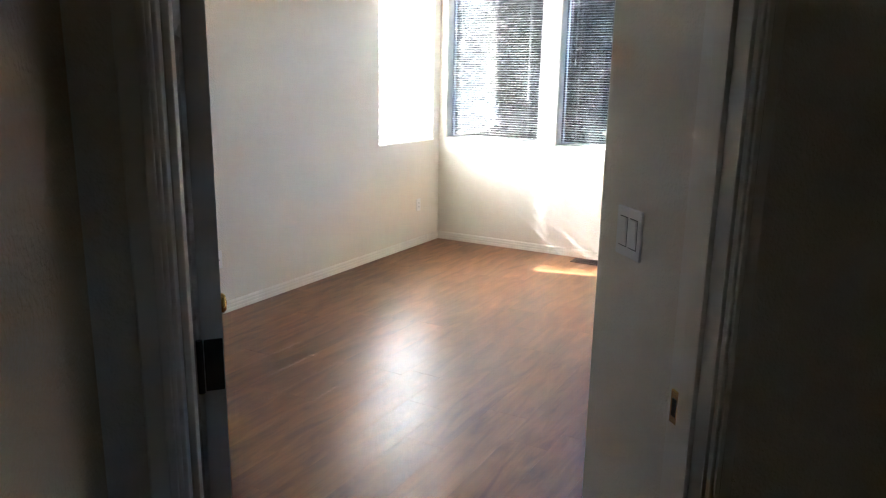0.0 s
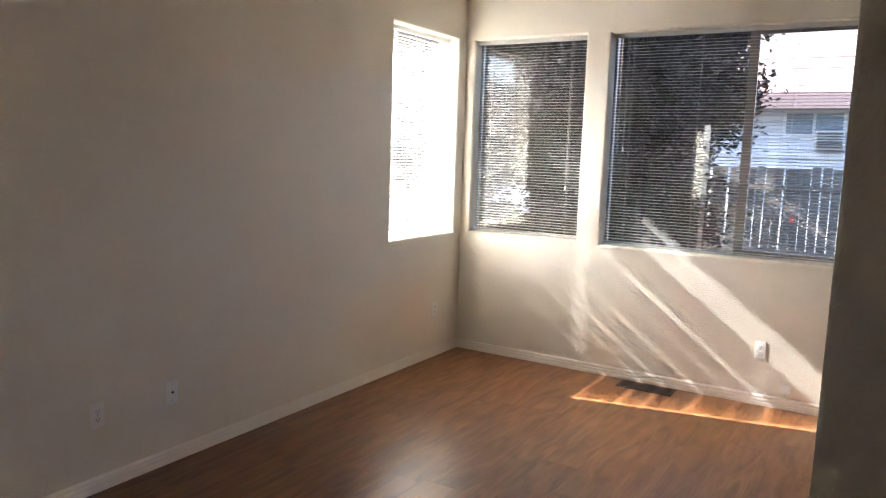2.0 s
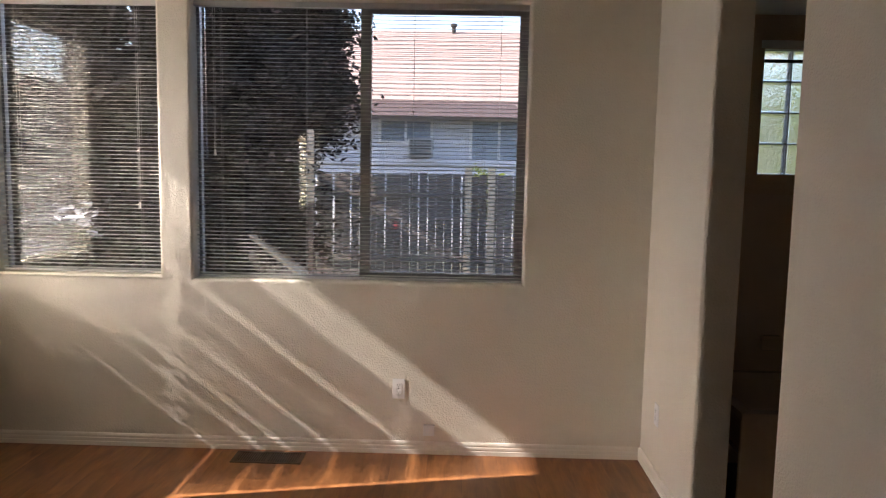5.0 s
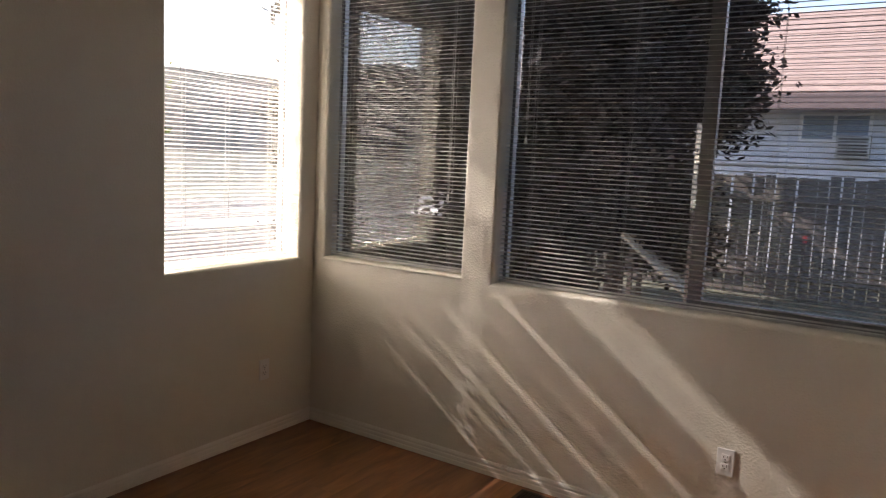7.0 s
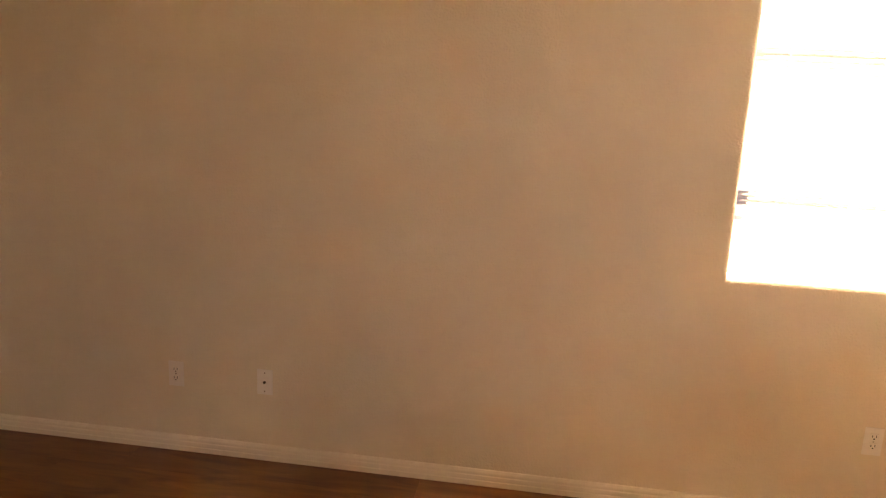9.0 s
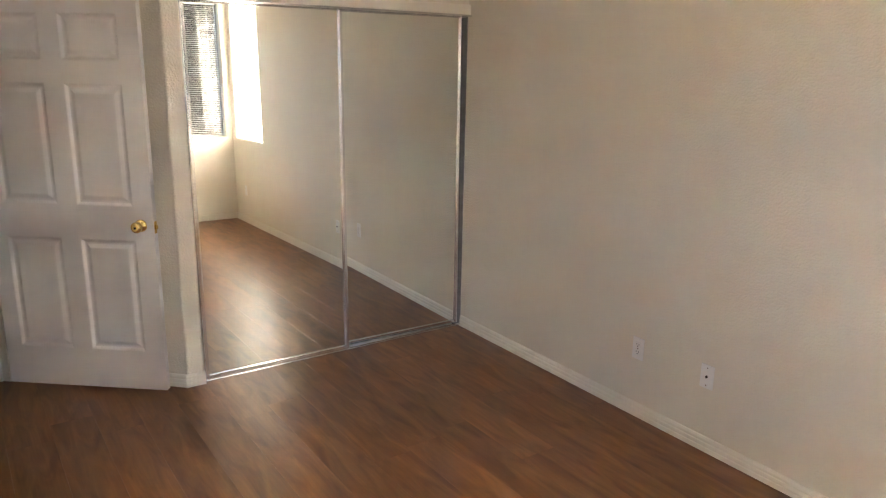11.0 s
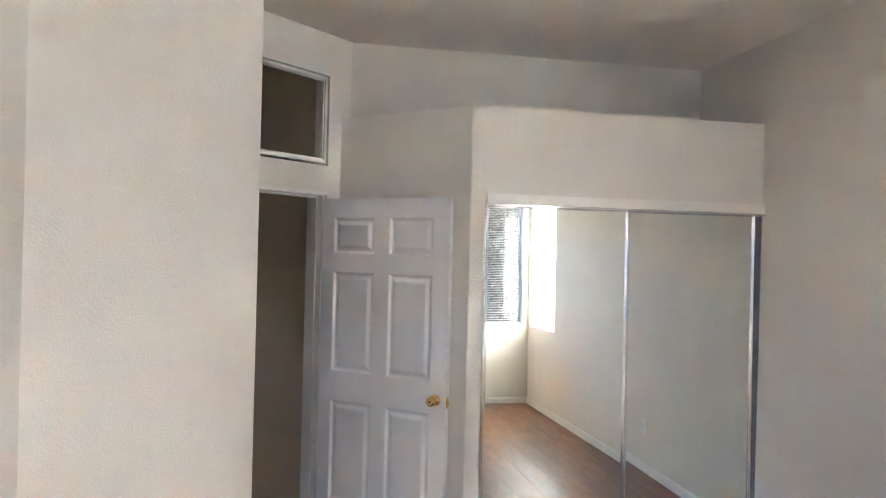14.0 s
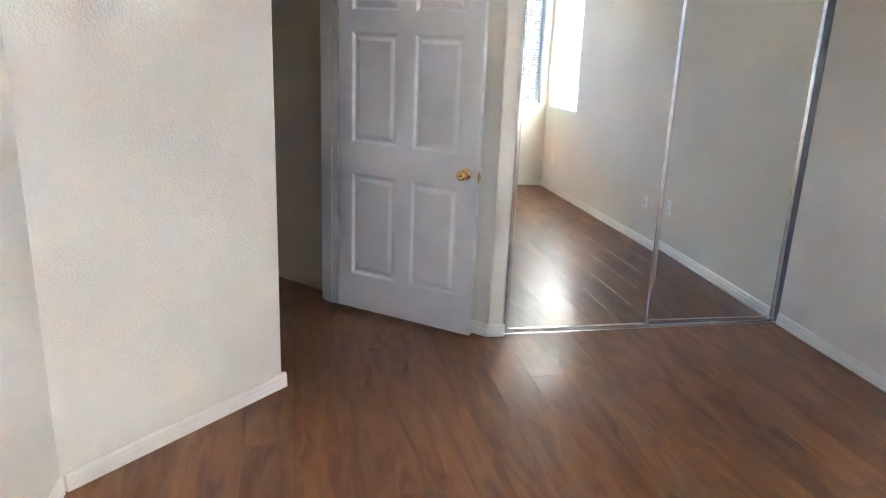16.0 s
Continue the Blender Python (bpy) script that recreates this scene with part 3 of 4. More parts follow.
# ---- windows ----
def window(name, wide, high, m, label, deep, f=0.028, sash=None):
    """Local x across, y outwards from the room face, z from the sill; the frame's outer face lies near deep."""
    root = holder(name, m, label, "window", kind="structure")
    d0, d1 = deep - 0.056, deep - 0.016
    bm = box(0, d0, 0, f, d1, high, 0.003)
    box(wide - f, d0, 0, wide, d1, high, 0.003, bm)
    box(f, d0, 0, wide - f, d1, f, 0.003, bm)
    box(f, d0, high - f, wide - f, d1, high, 0.003, bm)
    part("window_frame", bm, M_VINYL, root, "grey aluminium window frame")
    if sash is None:
        panes = [(f, wide - f)]
    else:
        part("mullion", box(sash - 0.03, d0 - 0.004, f, sash + 0.03, d1 - 0.004, high - f, 0.003), M_VINYL, root)
        bm = box(sash + 0.03, d0, f, wide - f, d1 - 0.02, f + 0.03, 0.002)
        box(sash + 0.03, d0, high - f - 0.03, wide - f, d1 - 0.02, high - f, 0.002, bm)
        box(wide - f - 0.03, d0, f + 0.03, wide - f, d1 - 0.02, high - f - 0.03, 0.002, bm)
        part("sash_frame", bm, M_VINYL, root)
        panes = [(f, sash - 0.03), (sash + 0.03, wide - f)]
    for a, b in panes:
        for y in (d0 + 0.013, d0 + 0.025):
            pane = part("pane", box(a - 0.003, y, f - 0.003, b + 0.003, y + 0.003, high - f + 0.003), M_GLASS, root, "clear window glass")
            pane.visible_shadow = False
    return root


M_W1 = Matrix.Translation((0, W1[0], W1[2])) @ Matrix.Rotation(radians(90), 4, "Z")
M_W2 = Matrix.Translation((W2[0], 0, W2[2]))
M_W3 = Matrix.Translation((W3[0], 0, W3[2]))
window("window_1", W1[1] - W1[0], W1[3] - W1[2], M_W1, "fixed aluminium window in the long wall, sunlit from outside", DEEP_W, 0.015)
window("window_2", W2[1] - W2[0], W2[3] - W2[2], M_W2, "fixed narrow aluminium window beside the corner", DEEP_N, 0.016)
window("window_3", W3[1] - W3[0], W3[3] - W3[2], M_W3, "wide aluminium sliding window onto the yard", DEEP_N, 0.018, sash=0.94)


def slat_mesh(wide, holes, twist=0.0, reach=0.32):
    """A bowed slat, punched where the lift cords run through; twist: degrees by which its first end leans further, over its reach."""
    bm = bmesh.new()
    half, bow, thin = 0.0125, 0.0022, 0.0005
    punched = [(h - 0.0048, h + 0.0048) for h in holes]
    bends = [reach * k / 4 for k in range(1, 5)] if twist else []
    bends = [v for v in bends if not any(a - 0.002 < v < b + 0.002 for a, b in punched)]
    xs = sorted([0.0, wide, *bends, *[v for p in punched for v in p]])
    grid = []
    for dz in (0.0, thin):
        rows = []
        for k in range(5):
            y = -half + half * k / 2
            z = bow * (1 - (y / half) ** 2) + dz
            row = []
            for x in xs:
                a = radians(twist * max(0.0, 1.0 - x / reach))
                row.append(bm.verts.new((x, y * math.cos(a) - z * math.sin(a), y * math.sin(a) + z * math.cos(a))))
            rows.append(row)
        grid.append(rows)
    for i in range(len(xs) - 1):
        mid = (xs[i] + xs[i + 1]) / 2
        hole = any(a < mid < b for a, b in punched)
        for k in range(4):
            if hole and k == 2:
                continue
            for g in grid:
                bm.faces.new((g[k][i], g[k][i + 1], g[k + 1][i + 1], g[k + 1][i]))
        for k in (0, 4):
            bm.faces.new((grid[0][k][i], grid[0][k][i + 1], grid[1][k][i + 1], grid[1][k][i]))
    bmesh.ops.recalc_face_normals(bm, faces=bm.faces)
    return mesh_from("slat", bm, M_SLAT)


def blind(m, wide, high, label, tilt, cords, wand, seed, y, ends=(0.004, 0.004), stray=0.0, twist=0.0):
    """A mini blind in a window reveal. tilt(i, count): degrees by which a slat leans in towards the room."""
    rnd = random.Random(seed)
    root = holder("mini_blind", m, label, "blind", "mini blinds in the windows")
    x0, x1 = ends[0], wide - ends[1]
    part("head_rail", box(0.004, y - 0.014, high - 0.03, wide - 0.004, y + 0.014, high - 0.002, 0.002), M_SLAT, root)
    part("bottom_rail", box(x0, y - 0.011, 0.006, x1, y + 0.011, 0.018, 0.003), M_SLAT, root)
    me = slat_mesh(x1 - x0, [c - x0 for c in cords], twist)
    pitch = 0.0212
    count = int((high - 0.06) / pitch)
    for i in range(count):
        z = 0.028 + i * pitch + rnd.uniform(-0.0007, 0.0007)
        mm = Matrix.Translation((x0 + rnd.uniform(-stray, stray), y, z)) @ Matrix.Rotation(radians(tilt(i, count) + rnd.uniform(-1.2, 1.2)), 4, "X") @ Matrix.Rotation(radians(rnd.uniform(-0.05, 0.05)), 4, "Y")
        part_of("slat", me, root, mm)
    for x in cords:
        bm = tube([(x, y - 0.0135, 0.012), (x, y - 0.0135, high - 0.02)], 0.0009, 5)
        joined(bm, tube([(x, y + 0.0135, 0.012), (x, y + 0.0135, high - 0.02)], 0.0009, 5))
        part("ladder_cord", bm, M_CORD, root)
    x, drop = wand
    part("wand", tube([(x, y - 0.020, high - 0.03), (x + 0.004, y - 0.024, high - drop)], 0.0035, 6), M_WAND, root, "clear plastic tilt wand")
    return root


def lift_cord(root, x, high, drop, y):
    bm = tube([(x, y - 0.019, high - 0.02), (x + 0.003, y - 0.02, high - drop)], 0.0012, 5)
    joined(bm, tube([(x + 0.012, y - 0.019, high - 0.02), (x + 0.009, y - 0.02, high - drop)], 0.0012, 5))
    cord = part("lift_cord", bm, M_CORD, root)
    part("tassel", lathe([(0.002, 0.0), (0.006, -0.004), (0.0075, -0.03), (0.004, -0.034)], 10), M_PLATE, cord, m=Matrix.Translation((x + 0.006, y - 0.02, high - drop)))


def tilt_west(i, count):
    """Sagging ladder cords leave single slats, and a group near the top, leaning further than the rest."""
    z = W1[2] + 0.028 + i * 0.0212
    lean = -8.0 + 1.0 * math.sin(i * 0.9)
    leaning = ((2.35, 0.06, 16.0), (2.23, 0.07, 13.0), (2.11, 0.014, 9.0), (2.03, 0.014, 9.0), (1.92, 0.020, 16.0), (1.76, 0.014, 12.0), (1.67, 0.013, 9.0), (1.58, 0.022, 15.0), (1.47, 0.013, 9.0), (1.385, 0.016, 14.0), (1.26, 0.016, 14.0), (1.05, 0.012, 11.0))
    for mid, wide, more in leaning:
        lean += more * math.exp(-(((z - mid) / wide) ** 2))
    return lean


def tilt_north(i, count):
    return 6.0 + 1.5 * math.sin(i * 0.31)


wd, ht = W1[1] - W1[0], W1[3] - W1[2]
b1 = blind(M_W1, wd, ht, "white vinyl mini blind, open, glowing in the sun", tilt_west, (0.17, wd / 2, wd - 0.145), (0.13, 0.72), 3, 0.10, (0.055, 0.012), 0.008, 14.0)
lift_cord(b1, wd - 0.1, ht, 0.9, 0.10)
wd, ht = W2[1] - W2[0], W2[3] - W2[2]
b2 = blind(M_W2, wd, ht, "white vinyl mini blind, open, in the narrow window", tilt_north, (0.12, wd - 0.12), (0.05, 0.85), 5, 0.065)
lift_cord(b2, wd - 0.13, ht, 1.1, 0.065)
wd, ht = W3[1] - W3[0], W3[3] - W3[2]
b3 = blind(M_W3, wd, ht, "white vinyl mini blind, open, in the wide window", tilt_north, (0.15, 0.62, wd - 0.62, wd - 0.15), (0.07, 0.85), 7, 0.065)
lift_cord(b3, 0.11, ht, 0.8, 0.065)


# ---- plates on the walls ----
def plate_pose(place, facing):
    """Local x across, y out of the wall."""
    f = Vector(facing).normalized()
    return Matrix.Translation(place) @ Matrix.Rotation(math.atan2(-f.x, f.y), 4, "Z")


def duplex_outlet():
    root = holder("wall_outlet", Matrix.Identity(4), "white duplex power outlet on the wall", "outlet", "outlets along the walls")
    part("cover", box(-0.035, 0.0, -0.0575, 0.035, 0.006, 0.0575, 0.0025), M_PLATE, root)
    for z in (-0.0195, 0.0195):
        sock = part("socket", box(-0.0165, 0.005, z - 0.0145, 0.0165, 0.0085, z + 0.0145, 0.002), M_PLATE, root)
        bm = box(-0.0085, 0.0083, z - 0.001, -0.006, 0.0089, z + 0.009)
        box(0.006, 0.0083, z - 0.001, 0.0085, 0.0089, z + 0.008, 0, bm)
        box(-0.0025, 0.0083, z - 0.0095, 0.0025, 0.0089, z - 0.0045, 0, bm)
        part("slots", bm, M_SLOT, sock)
    part("screw", lathe([(0.003, 0.0055), (0.003, 0.0068)], 10, "y"), M_CHROME, root)
    return root


out = duplex_outlet()
out.matrix_world = plate_pose((0, -3.236, 0.361), (1, 0, 0))
copy_thing(out, plate_pose((0, -0.368, 0.379), (1, 0, 0)))
copy_thing(out, plate_pose((2.338, 0, 0.373), (0, -1, 0)))
copy_thing(out, plate_pose((EAST, -0.30, 0.36), (-1, 0, 0)))
jack = holder("cable_plate", plate_pose((0, -2.830, 0.364), (1, 0, 0)), "white cable jack plate with a dark socket", "wall plate")
part("cover", box(-0.035, 0.0, -0.0575, 0.035, 0.006, 0.0575, 0.0025), M_PLATE, jack)
part("jack", lathe([(0.006, 0.0055), (0.006, 0.012), (0.0035, 0.013)], 12, "y"), M_BRONZE, jack, "dark metal cable jack")
for z in (-0.042, 0.042):
    part("screw", lathe([(0.0028, 0.0055), (0.0028, 0.0066)], 10, "y"), M_CHROME, jack, m=Matrix.Translation((0, 0, z)))
phone = holder("phone_box", plate_pose((2.512, 0, 0.14), (0, -1, 0)), "small white surface-mounted phone box above the baseboard", "phone box")
part("case", box(-0.031, 0.0, -0.031, 0.031, 0.022, 0.031, 0.004), M_PLATE, phone)
part("socket", box(-0.006, 0.003, -0.0325, 0.006, 0.014, -0.030), M_SLOT, phone)
sw = holder("light_switch", plate_pose(at(S_END, 0.367, 1.187), -D), "white double rocker light switch beside the door", "light switch")
part("cover", box(-0.058, 0.0, -0.0585, 0.058, 0.006, 0.0585, 0.003), M_PLATE, sw)
for x in (-0.023, 0.023):
    bm = bmesh.new()
    pr = [(0.005, -0.033), (0.0075, -0.033), (0.0115, 0.033), (0.005, 0.033)]
    a = [bm.verts.new((x - 0.016, y, z)) for y, z in pr]
    b = [bm.verts.new((x + 0.016, y, z)) for y, z in pr]
    bm.faces.new(a), bm.faces.new(b[::-1])
    for i in range(4):
        bm.faces.new((a[i], b[i], b[(i + 1) % 4], a[(i + 1) % 4]))
    bmesh.ops.recalc_face_normals(bm, faces=bm.faces)
    part("rocker", bm, M_PLATE, sw)
    bm = box(x - 0.0185, 0.0056, -0.0355, x + 0.0185, 0.0063, -0.0333)
    box(x - 0.0185, 0.0056, 0.0333, x + 0.0185, 0.0063, 0.0355, 0, bm)
    box(x - 0.0185, 0.0056, -0.0333, x - 0.0165, 0.0063, 0.0333, 0, bm)
    box(x + 0.0165, 0.0056, -0.0333, x + 0.0185, 0.0063, 0.0333, 0, bm)
    part("gap", bm, M_SLOT, sw)

# ---- floor register ----
reg = holder("floor_vent", Matrix.Translation((1.635, -0.128, 0.0)), "dark brown metal floor vent before the window wall", "vent")
part("well", box(-0.17, -0.062, 0.0006, 0.17, 0.062, 0.0016), M_DARK, reg)
bm = box(-0.192, -0.080, 0.0, 0.192, -0.060, 0.006, 0.002)
box(-0.192, 0.060, 0.0, 0.192, 0.080, 0.006, 0.002, bm)
box(-0.192, -0.060, 0.0, -0.168, 0.060, 0.006, 0.002, bm)
box(0.168, -0.060, 0.0, 0.192, 0.060, 0.006, 0.002, bm)
box(-0.008, -0.060, 0.0, 0.008, 0.060, 0.006, 0.001, bm)
part("frame", bm, M_VENT, reg)
fin = mesh_from("fin", box(-0.0022, -0.060, 0.0017, 0.0022, 0.060, 0.0052), M_VENT)
for k in range(26):
    x = -0.160 + 0.0128 * k
    if abs(x) > 0.012:
        part_of("fin", fin, reg, Matrix.Translation((x, 0, 0)))

# ---- bathroom ----
tub = holder("bathtub", Matrix.Translation((EAST + 0.25, 0, 0)), "beige enamel bathtub under the glass-block window", "bathtub")
bm = box(0, -0.76, 0.0, 1.54, -0.735, 0.50, 0.008)
part("apron", bm, M_TUB, tub)
bm = bmesh.new()
outer = [bm.verts.new(p) for p in ((0, -0.765, 0.53), (1.54, -0.765, 0.53), (1.54, -0.002, 0.53), (0, -0.002, 0.53))]
rings = [outer]
for inset, z in ((0.06, 0.53), (0.085, 0.50), (0.12, 0.25), (0.20, 0.14)):
    rings.append([bm.verts.new(p) for p in ((inset, -0.765 + inset, z), (1.54 - inset, -0.765 + inset, z), (1.54 - inset, -inset, z), (inset, -inset, z))])
for a, b in zip(rings, rings[1:]):
    for i in range(4):
        bm.faces.new((a[i], a[(i + 1) % 4], b[(i + 1) % 4], b[i]))
bm.faces.new(rings[-1])
low = [bm.verts.new(v.co - Vector((0, 0, 0.035))) for v in outer]
for i in range(4):
    bm.faces.new((low[i], low[(i + 1) % 4], outer[(i + 1) % 4], outer[i]))
bmesh.ops.recalc_face_normals(bm, faces=bm.faces)
part("basin", bm, M_TUB, tub)
surround = holder("tub_surround", Matrix.Translation((EAST + THICK, 0, 0)), "beige moulded panel round the bathtub", "tub surround")
part("side_panel", box(0.0, -0.80, 0.0, 0.030, -0.766, 1.90, 0.008), M_TUB, surround)
part("back_panel", box(0.032, -0.012, 0.535, 1.55, -0.001, 1.50, 0.003), M_TUB, surround)
dish = part("soap_dish", box(0.46, -0.07, 0.655, 0.57, -0.012, 0.735, 0.012), M_TUB, surround)
block_win = holder("window_4", Matrix.Translation((BATH_WIN[0], 0, BATH_WIN[2])), "glass-block bathroom window above the tub", "window", kind="structure")
gb = box(0.004, 0.03, 0.004, BLK - 0.004, 0.105, BLK - 0.004, 0.006)
gb_me = mesh_from("glass_block", gb, M_BLOCK)
for i in range(5):
    for j in range(4):
        o = part_of("glass_block", gb_me, block_win, Matrix.Translation((i * BLK, 0, j * BLK)))
        o.visible_shadow = False
bm = bmesh.new()
for i in range(6):
    box(i * BLK - 0.004, 0.036, 0, i * BLK + 0.004, 0.099, 4 * BLK, 0, bm)
for j in range(5):
    box(0, 0.037, j * BLK - 0.004, 5 * BLK, 0.098, j * BLK + 0.004, 0, bm)
part("mortar", bm, M_GROUT, block_win)
for z in (0.60, 0.69):
    part("rail", box(0.0, 0.002, z - 0.008, 5 * BLK, 0.028, z + 0.008, 0.002), M_BRONZE, block_win, "dark metal rail")
part("head_trim", box(-0.02, -0.012, 4 * BLK + 0.002, 5 * BLK + 0.02, 0.03, 4 * BLK + 0.045, 0.003), M_TRIM, block_win)

# small hooks left over the windows
for x in (0.98, 1.165):
    hook = holder("cup_hook", Matrix.Translation((x, 0, 2.60)), "small white cup hook above the windows", "hook", "hooks over the windows")
    part("shank", tube([(0, 0.0, 0), (0, -0.012, 0), (0, -0.018, -0.006), (0, -0.016, -0.013), (0, -0.009, -0.014)], 0.0017, 6), M_PLATE, hook)

# ---- outdoors ----
GROUND = -0.28
bm = bmesh.new()
q = [bm.verts.new(p) for p in ((-900, -900, GROUND), (900, -900, GROUND), (900, 900, GROUND), (-900, 900, GROUND))]
bm.faces.new(q)
thing("ground", bm, M_GRASS, "dry green lawn and open ground", "ground", kind="structure")
thing("road", box(-19, -300, GROUND - 0.05, -12, 300, GROUND + 0.012), M_ASPH, "grey asphalt street", "road", kind="structure")
thing("pavement", box(-11.6, -300, GROUND - 0.05, -10.2, 300, GROUND + 0.10), M_CONC, "pale concrete pavement", "pavement", kind="structure")
thing("driveway", box(-10.2, -14, GROUND - 0.05, -0.21, 0.6, GROUND + 0.015), M_DRIVE, "sunlit grey concrete driveway beside the house", "driveway", kind="structure")

thing("driveway_apron", box(-10.2, 0.6, GROUND - 0.05, -3.0, 3.2, GROUND + 0.014), M_DRIVE, "sunlit grey concrete beside the lawn", "driveway", kind="structure")
thing("side_road", box(-10.2, 3.2, GROUND - 0.05, -3.6, 40.0, GROUND + 0.010), M_ASPH, "grey asphalt lane beside the yard", "road", kind="structure")

def tree(place, high, spread, leaves, leaf_mat, seed, label, leaf=0.07, trunk_r=0.14, low=0.25, name="tree"):
    rnd = random.Random(seed)
    root = holder(name, Matrix.Translation(place), label, "tree")
    bm = tube([(0, 0, 0), (0.05, 0.02, high * 0.25), (-0.03, 0.05, high * 0.55), (0.02, 0, high * 0.8)], [trunk_r, trunk_r * 0.8, trunk_r * 0.5, trunk_r * 0.15], 9)
    tips = []
    for k in range(22):
        a = rnd.uniform(0, 6.283)
        z = high * rnd.uniform(low, 0.8)
        rr = spread * rnd.uniform(0.6, 1.0) * math.sin(math.pi * min(1, max(0.12, (z / high - low * 0.5) / (1.05 - low * 0.5)))) ** 0.6
        tip = Vector((math.cos(a) * rr, math.sin(a) * rr, z + rnd.uniform(0.05, 0.35) * high * 0.5))
        mid = Vector((tip.x * 0.45, tip.y * 0.45, z + 0.06 * high))
        joined(bm, tube([(0, 0, z * 0.9), mid, tip], [trunk_r * 0.38, trunk_r * 0.2, trunk_r * 0.05], 5))
        tips += [tip, mid * 0.5 + tip * 0.5, mid, tip * 0.8 + Vector((rnd.uniform(-1, 1), rnd.uniform(-1, 1), rnd.uniform(-1, 1))) * spread * 0.3]
    part("trunk", bm, M_BARK, root)
    verts, faces = [], []
    for k in range(leaves):
        c = rnd.choice(tips) + Vector((rnd.gauss(0, 1), rnd.gauss(0, 1), rnd.gauss(0, 0.8))) * spread * 0.16
        u = Vector((rnd.uniform(-1, 1), rnd.uniform(-1, 1), rnd.uniform(-0.6, 0.6))).normalized()
        v = u.cross(Vector((rnd.uniform(-1, 1), rnd.uniform(-1, 1), rnd.uniform(-1, 1)))).normalized()
        s = leaf * rnd.uniform(0.6, 1.3)
        i = len(verts)
        verts += [c - u * s, c + v * s * 0.45, c + u * s, c - v * s * 0.45]
        faces.append((i, i + 1, i + 2, i + 3))
    me = bpy.data.meshes.new("crown")
    me.from_pydata([tuple(p) for p in verts], [], faces)
    me.materials.append(leaf_mat)
    crown = new("crown", me)
    crown.parent = root
    tagged(crown, kind="stuff")
    return root


# plum tree and shrub row carry their shade in the leaf colour
tree((-0.7, 7.0, GROUND), 5.4, 1.6, 120000, M_PLUM_SHADED, 21, "dark purple-leaved plum tree in the yard, shade put into its leaf colour", 0.062, low=0.10)
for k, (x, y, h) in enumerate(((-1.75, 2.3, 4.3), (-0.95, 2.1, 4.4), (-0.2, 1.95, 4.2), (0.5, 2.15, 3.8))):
    tree((x, y, GROUND), h, 0.66, 34000, M_PLUM_SHADED, 25 + k, "tall dense shrub outside the narrow window, leaves coloured near black for shade", 0.055, low=0.03, trunk_r=0.05, name="shrub")
tree((-8.0, 3.9, GROUND), 4.3, 0.85, 1500, M_GREEN, 23, "light green young street tree", 0.08, low=0.35, trunk_r=0.045)


# neighbour's house
RIDGE = 5.6


def far_house(m, wide, deep, label, wall_mat, roof_mat):
    root = holder("house", m, label, "house")
    eave, ridge = 3.25, RIDGE
    body = part("wall", box(0, 0, 0, wide, deep, eave), wall_mat, root)
    for k in range(14):
        part("siding_board", box(-0.01, -0.03, 0.2 + k * 0.2, wide + 0.01, -0.002, 0.385 + k * 0.2, 0.008), wall_mat, body)
    bm = bmesh.new()
    a = [(-0.5, -0.6, eave - 0.1), (wide + 0.5, -0.6, eave - 0.1), (wide + 0.5, deep / 2, ridge), (-0.5, deep / 2, ridge)]
    b = [(-0.5, deep / 2, ridge), (wide + 0.5, deep / 2, ridge), (wide + 0.5, deep + 0.6, eave - 0.1), (-0.5, deep + 0.6, eave - 0.1)]
    for qd in (a, b):
        vs = [bm.verts.new(p) for p in qd]
        f = bm.faces.new(vs)
    r = bmesh.ops.extrude_face_region(bm, geom=bm.faces[:])
    for v in [g for g in r["geom"] if isinstance(g, bmesh.types.BMVert)]:
        v.co.z += 0.12
    bmesh.ops.recalc_face_normals(bm, faces=bm.faces)
    roof = part("roof", bm, roof_mat, root)
    slope = math.hypot(deep / 2 + 0.6, ridge - eave + 0.1)
    ang = math.atan2(ridge - eave + 0.1, deep / 2 + 0.6)
    course = mesh_from("tile_course", box(-0.5, 0, 0.0, wide + 0.5, 0.40, 0.075, 0.012), roof_mat)
    n = int(slope / 0.36)
    for k in range(n):
        t = k * 0.36
        mm = Matrix.Translation((0, -0.6 + t * math.cos(ang), eave - 0.1 + t * math.sin(ang) + 0.125)) @ Matrix.Rotation(ang - 0.05, 4, "X")
        part_of("tile_course", course, roof, mm)
    part("fascia", box(-0.52, -0.66, eave - 0.24, wide + 0.52, -0.60, eave + 0.05, 0.01), M_FASCIA, root, "reddish brown fascia board")
    part("chimney_pipe", lathe([(0.06, 0), (0.06, 0.5), (0.09, 0.5), (0.09, 0.58)], 12), M_BRONZE, roof, m=Matrix.Translation((4.4, deep * 0.45, ridge - 0.35)))
    return root, body


def far_window(parent, x, z, w, h, split):
    win = part("window", box(x - 0.035, -0.06, z - 0.035, x + w + 0.035, -0.025, z + h + 0.035, 0.01), M_WHITE, parent)
    k = 0
    edges = [0] + split + [1]
    for a, b in zip(edges, edges[1:]):
        part("pane", box(x + w * a + 0.03, -0.075, z + 0.03, x + w * b - 0.03, -0.055, z + h - 0.03), M_WINDARK, win)


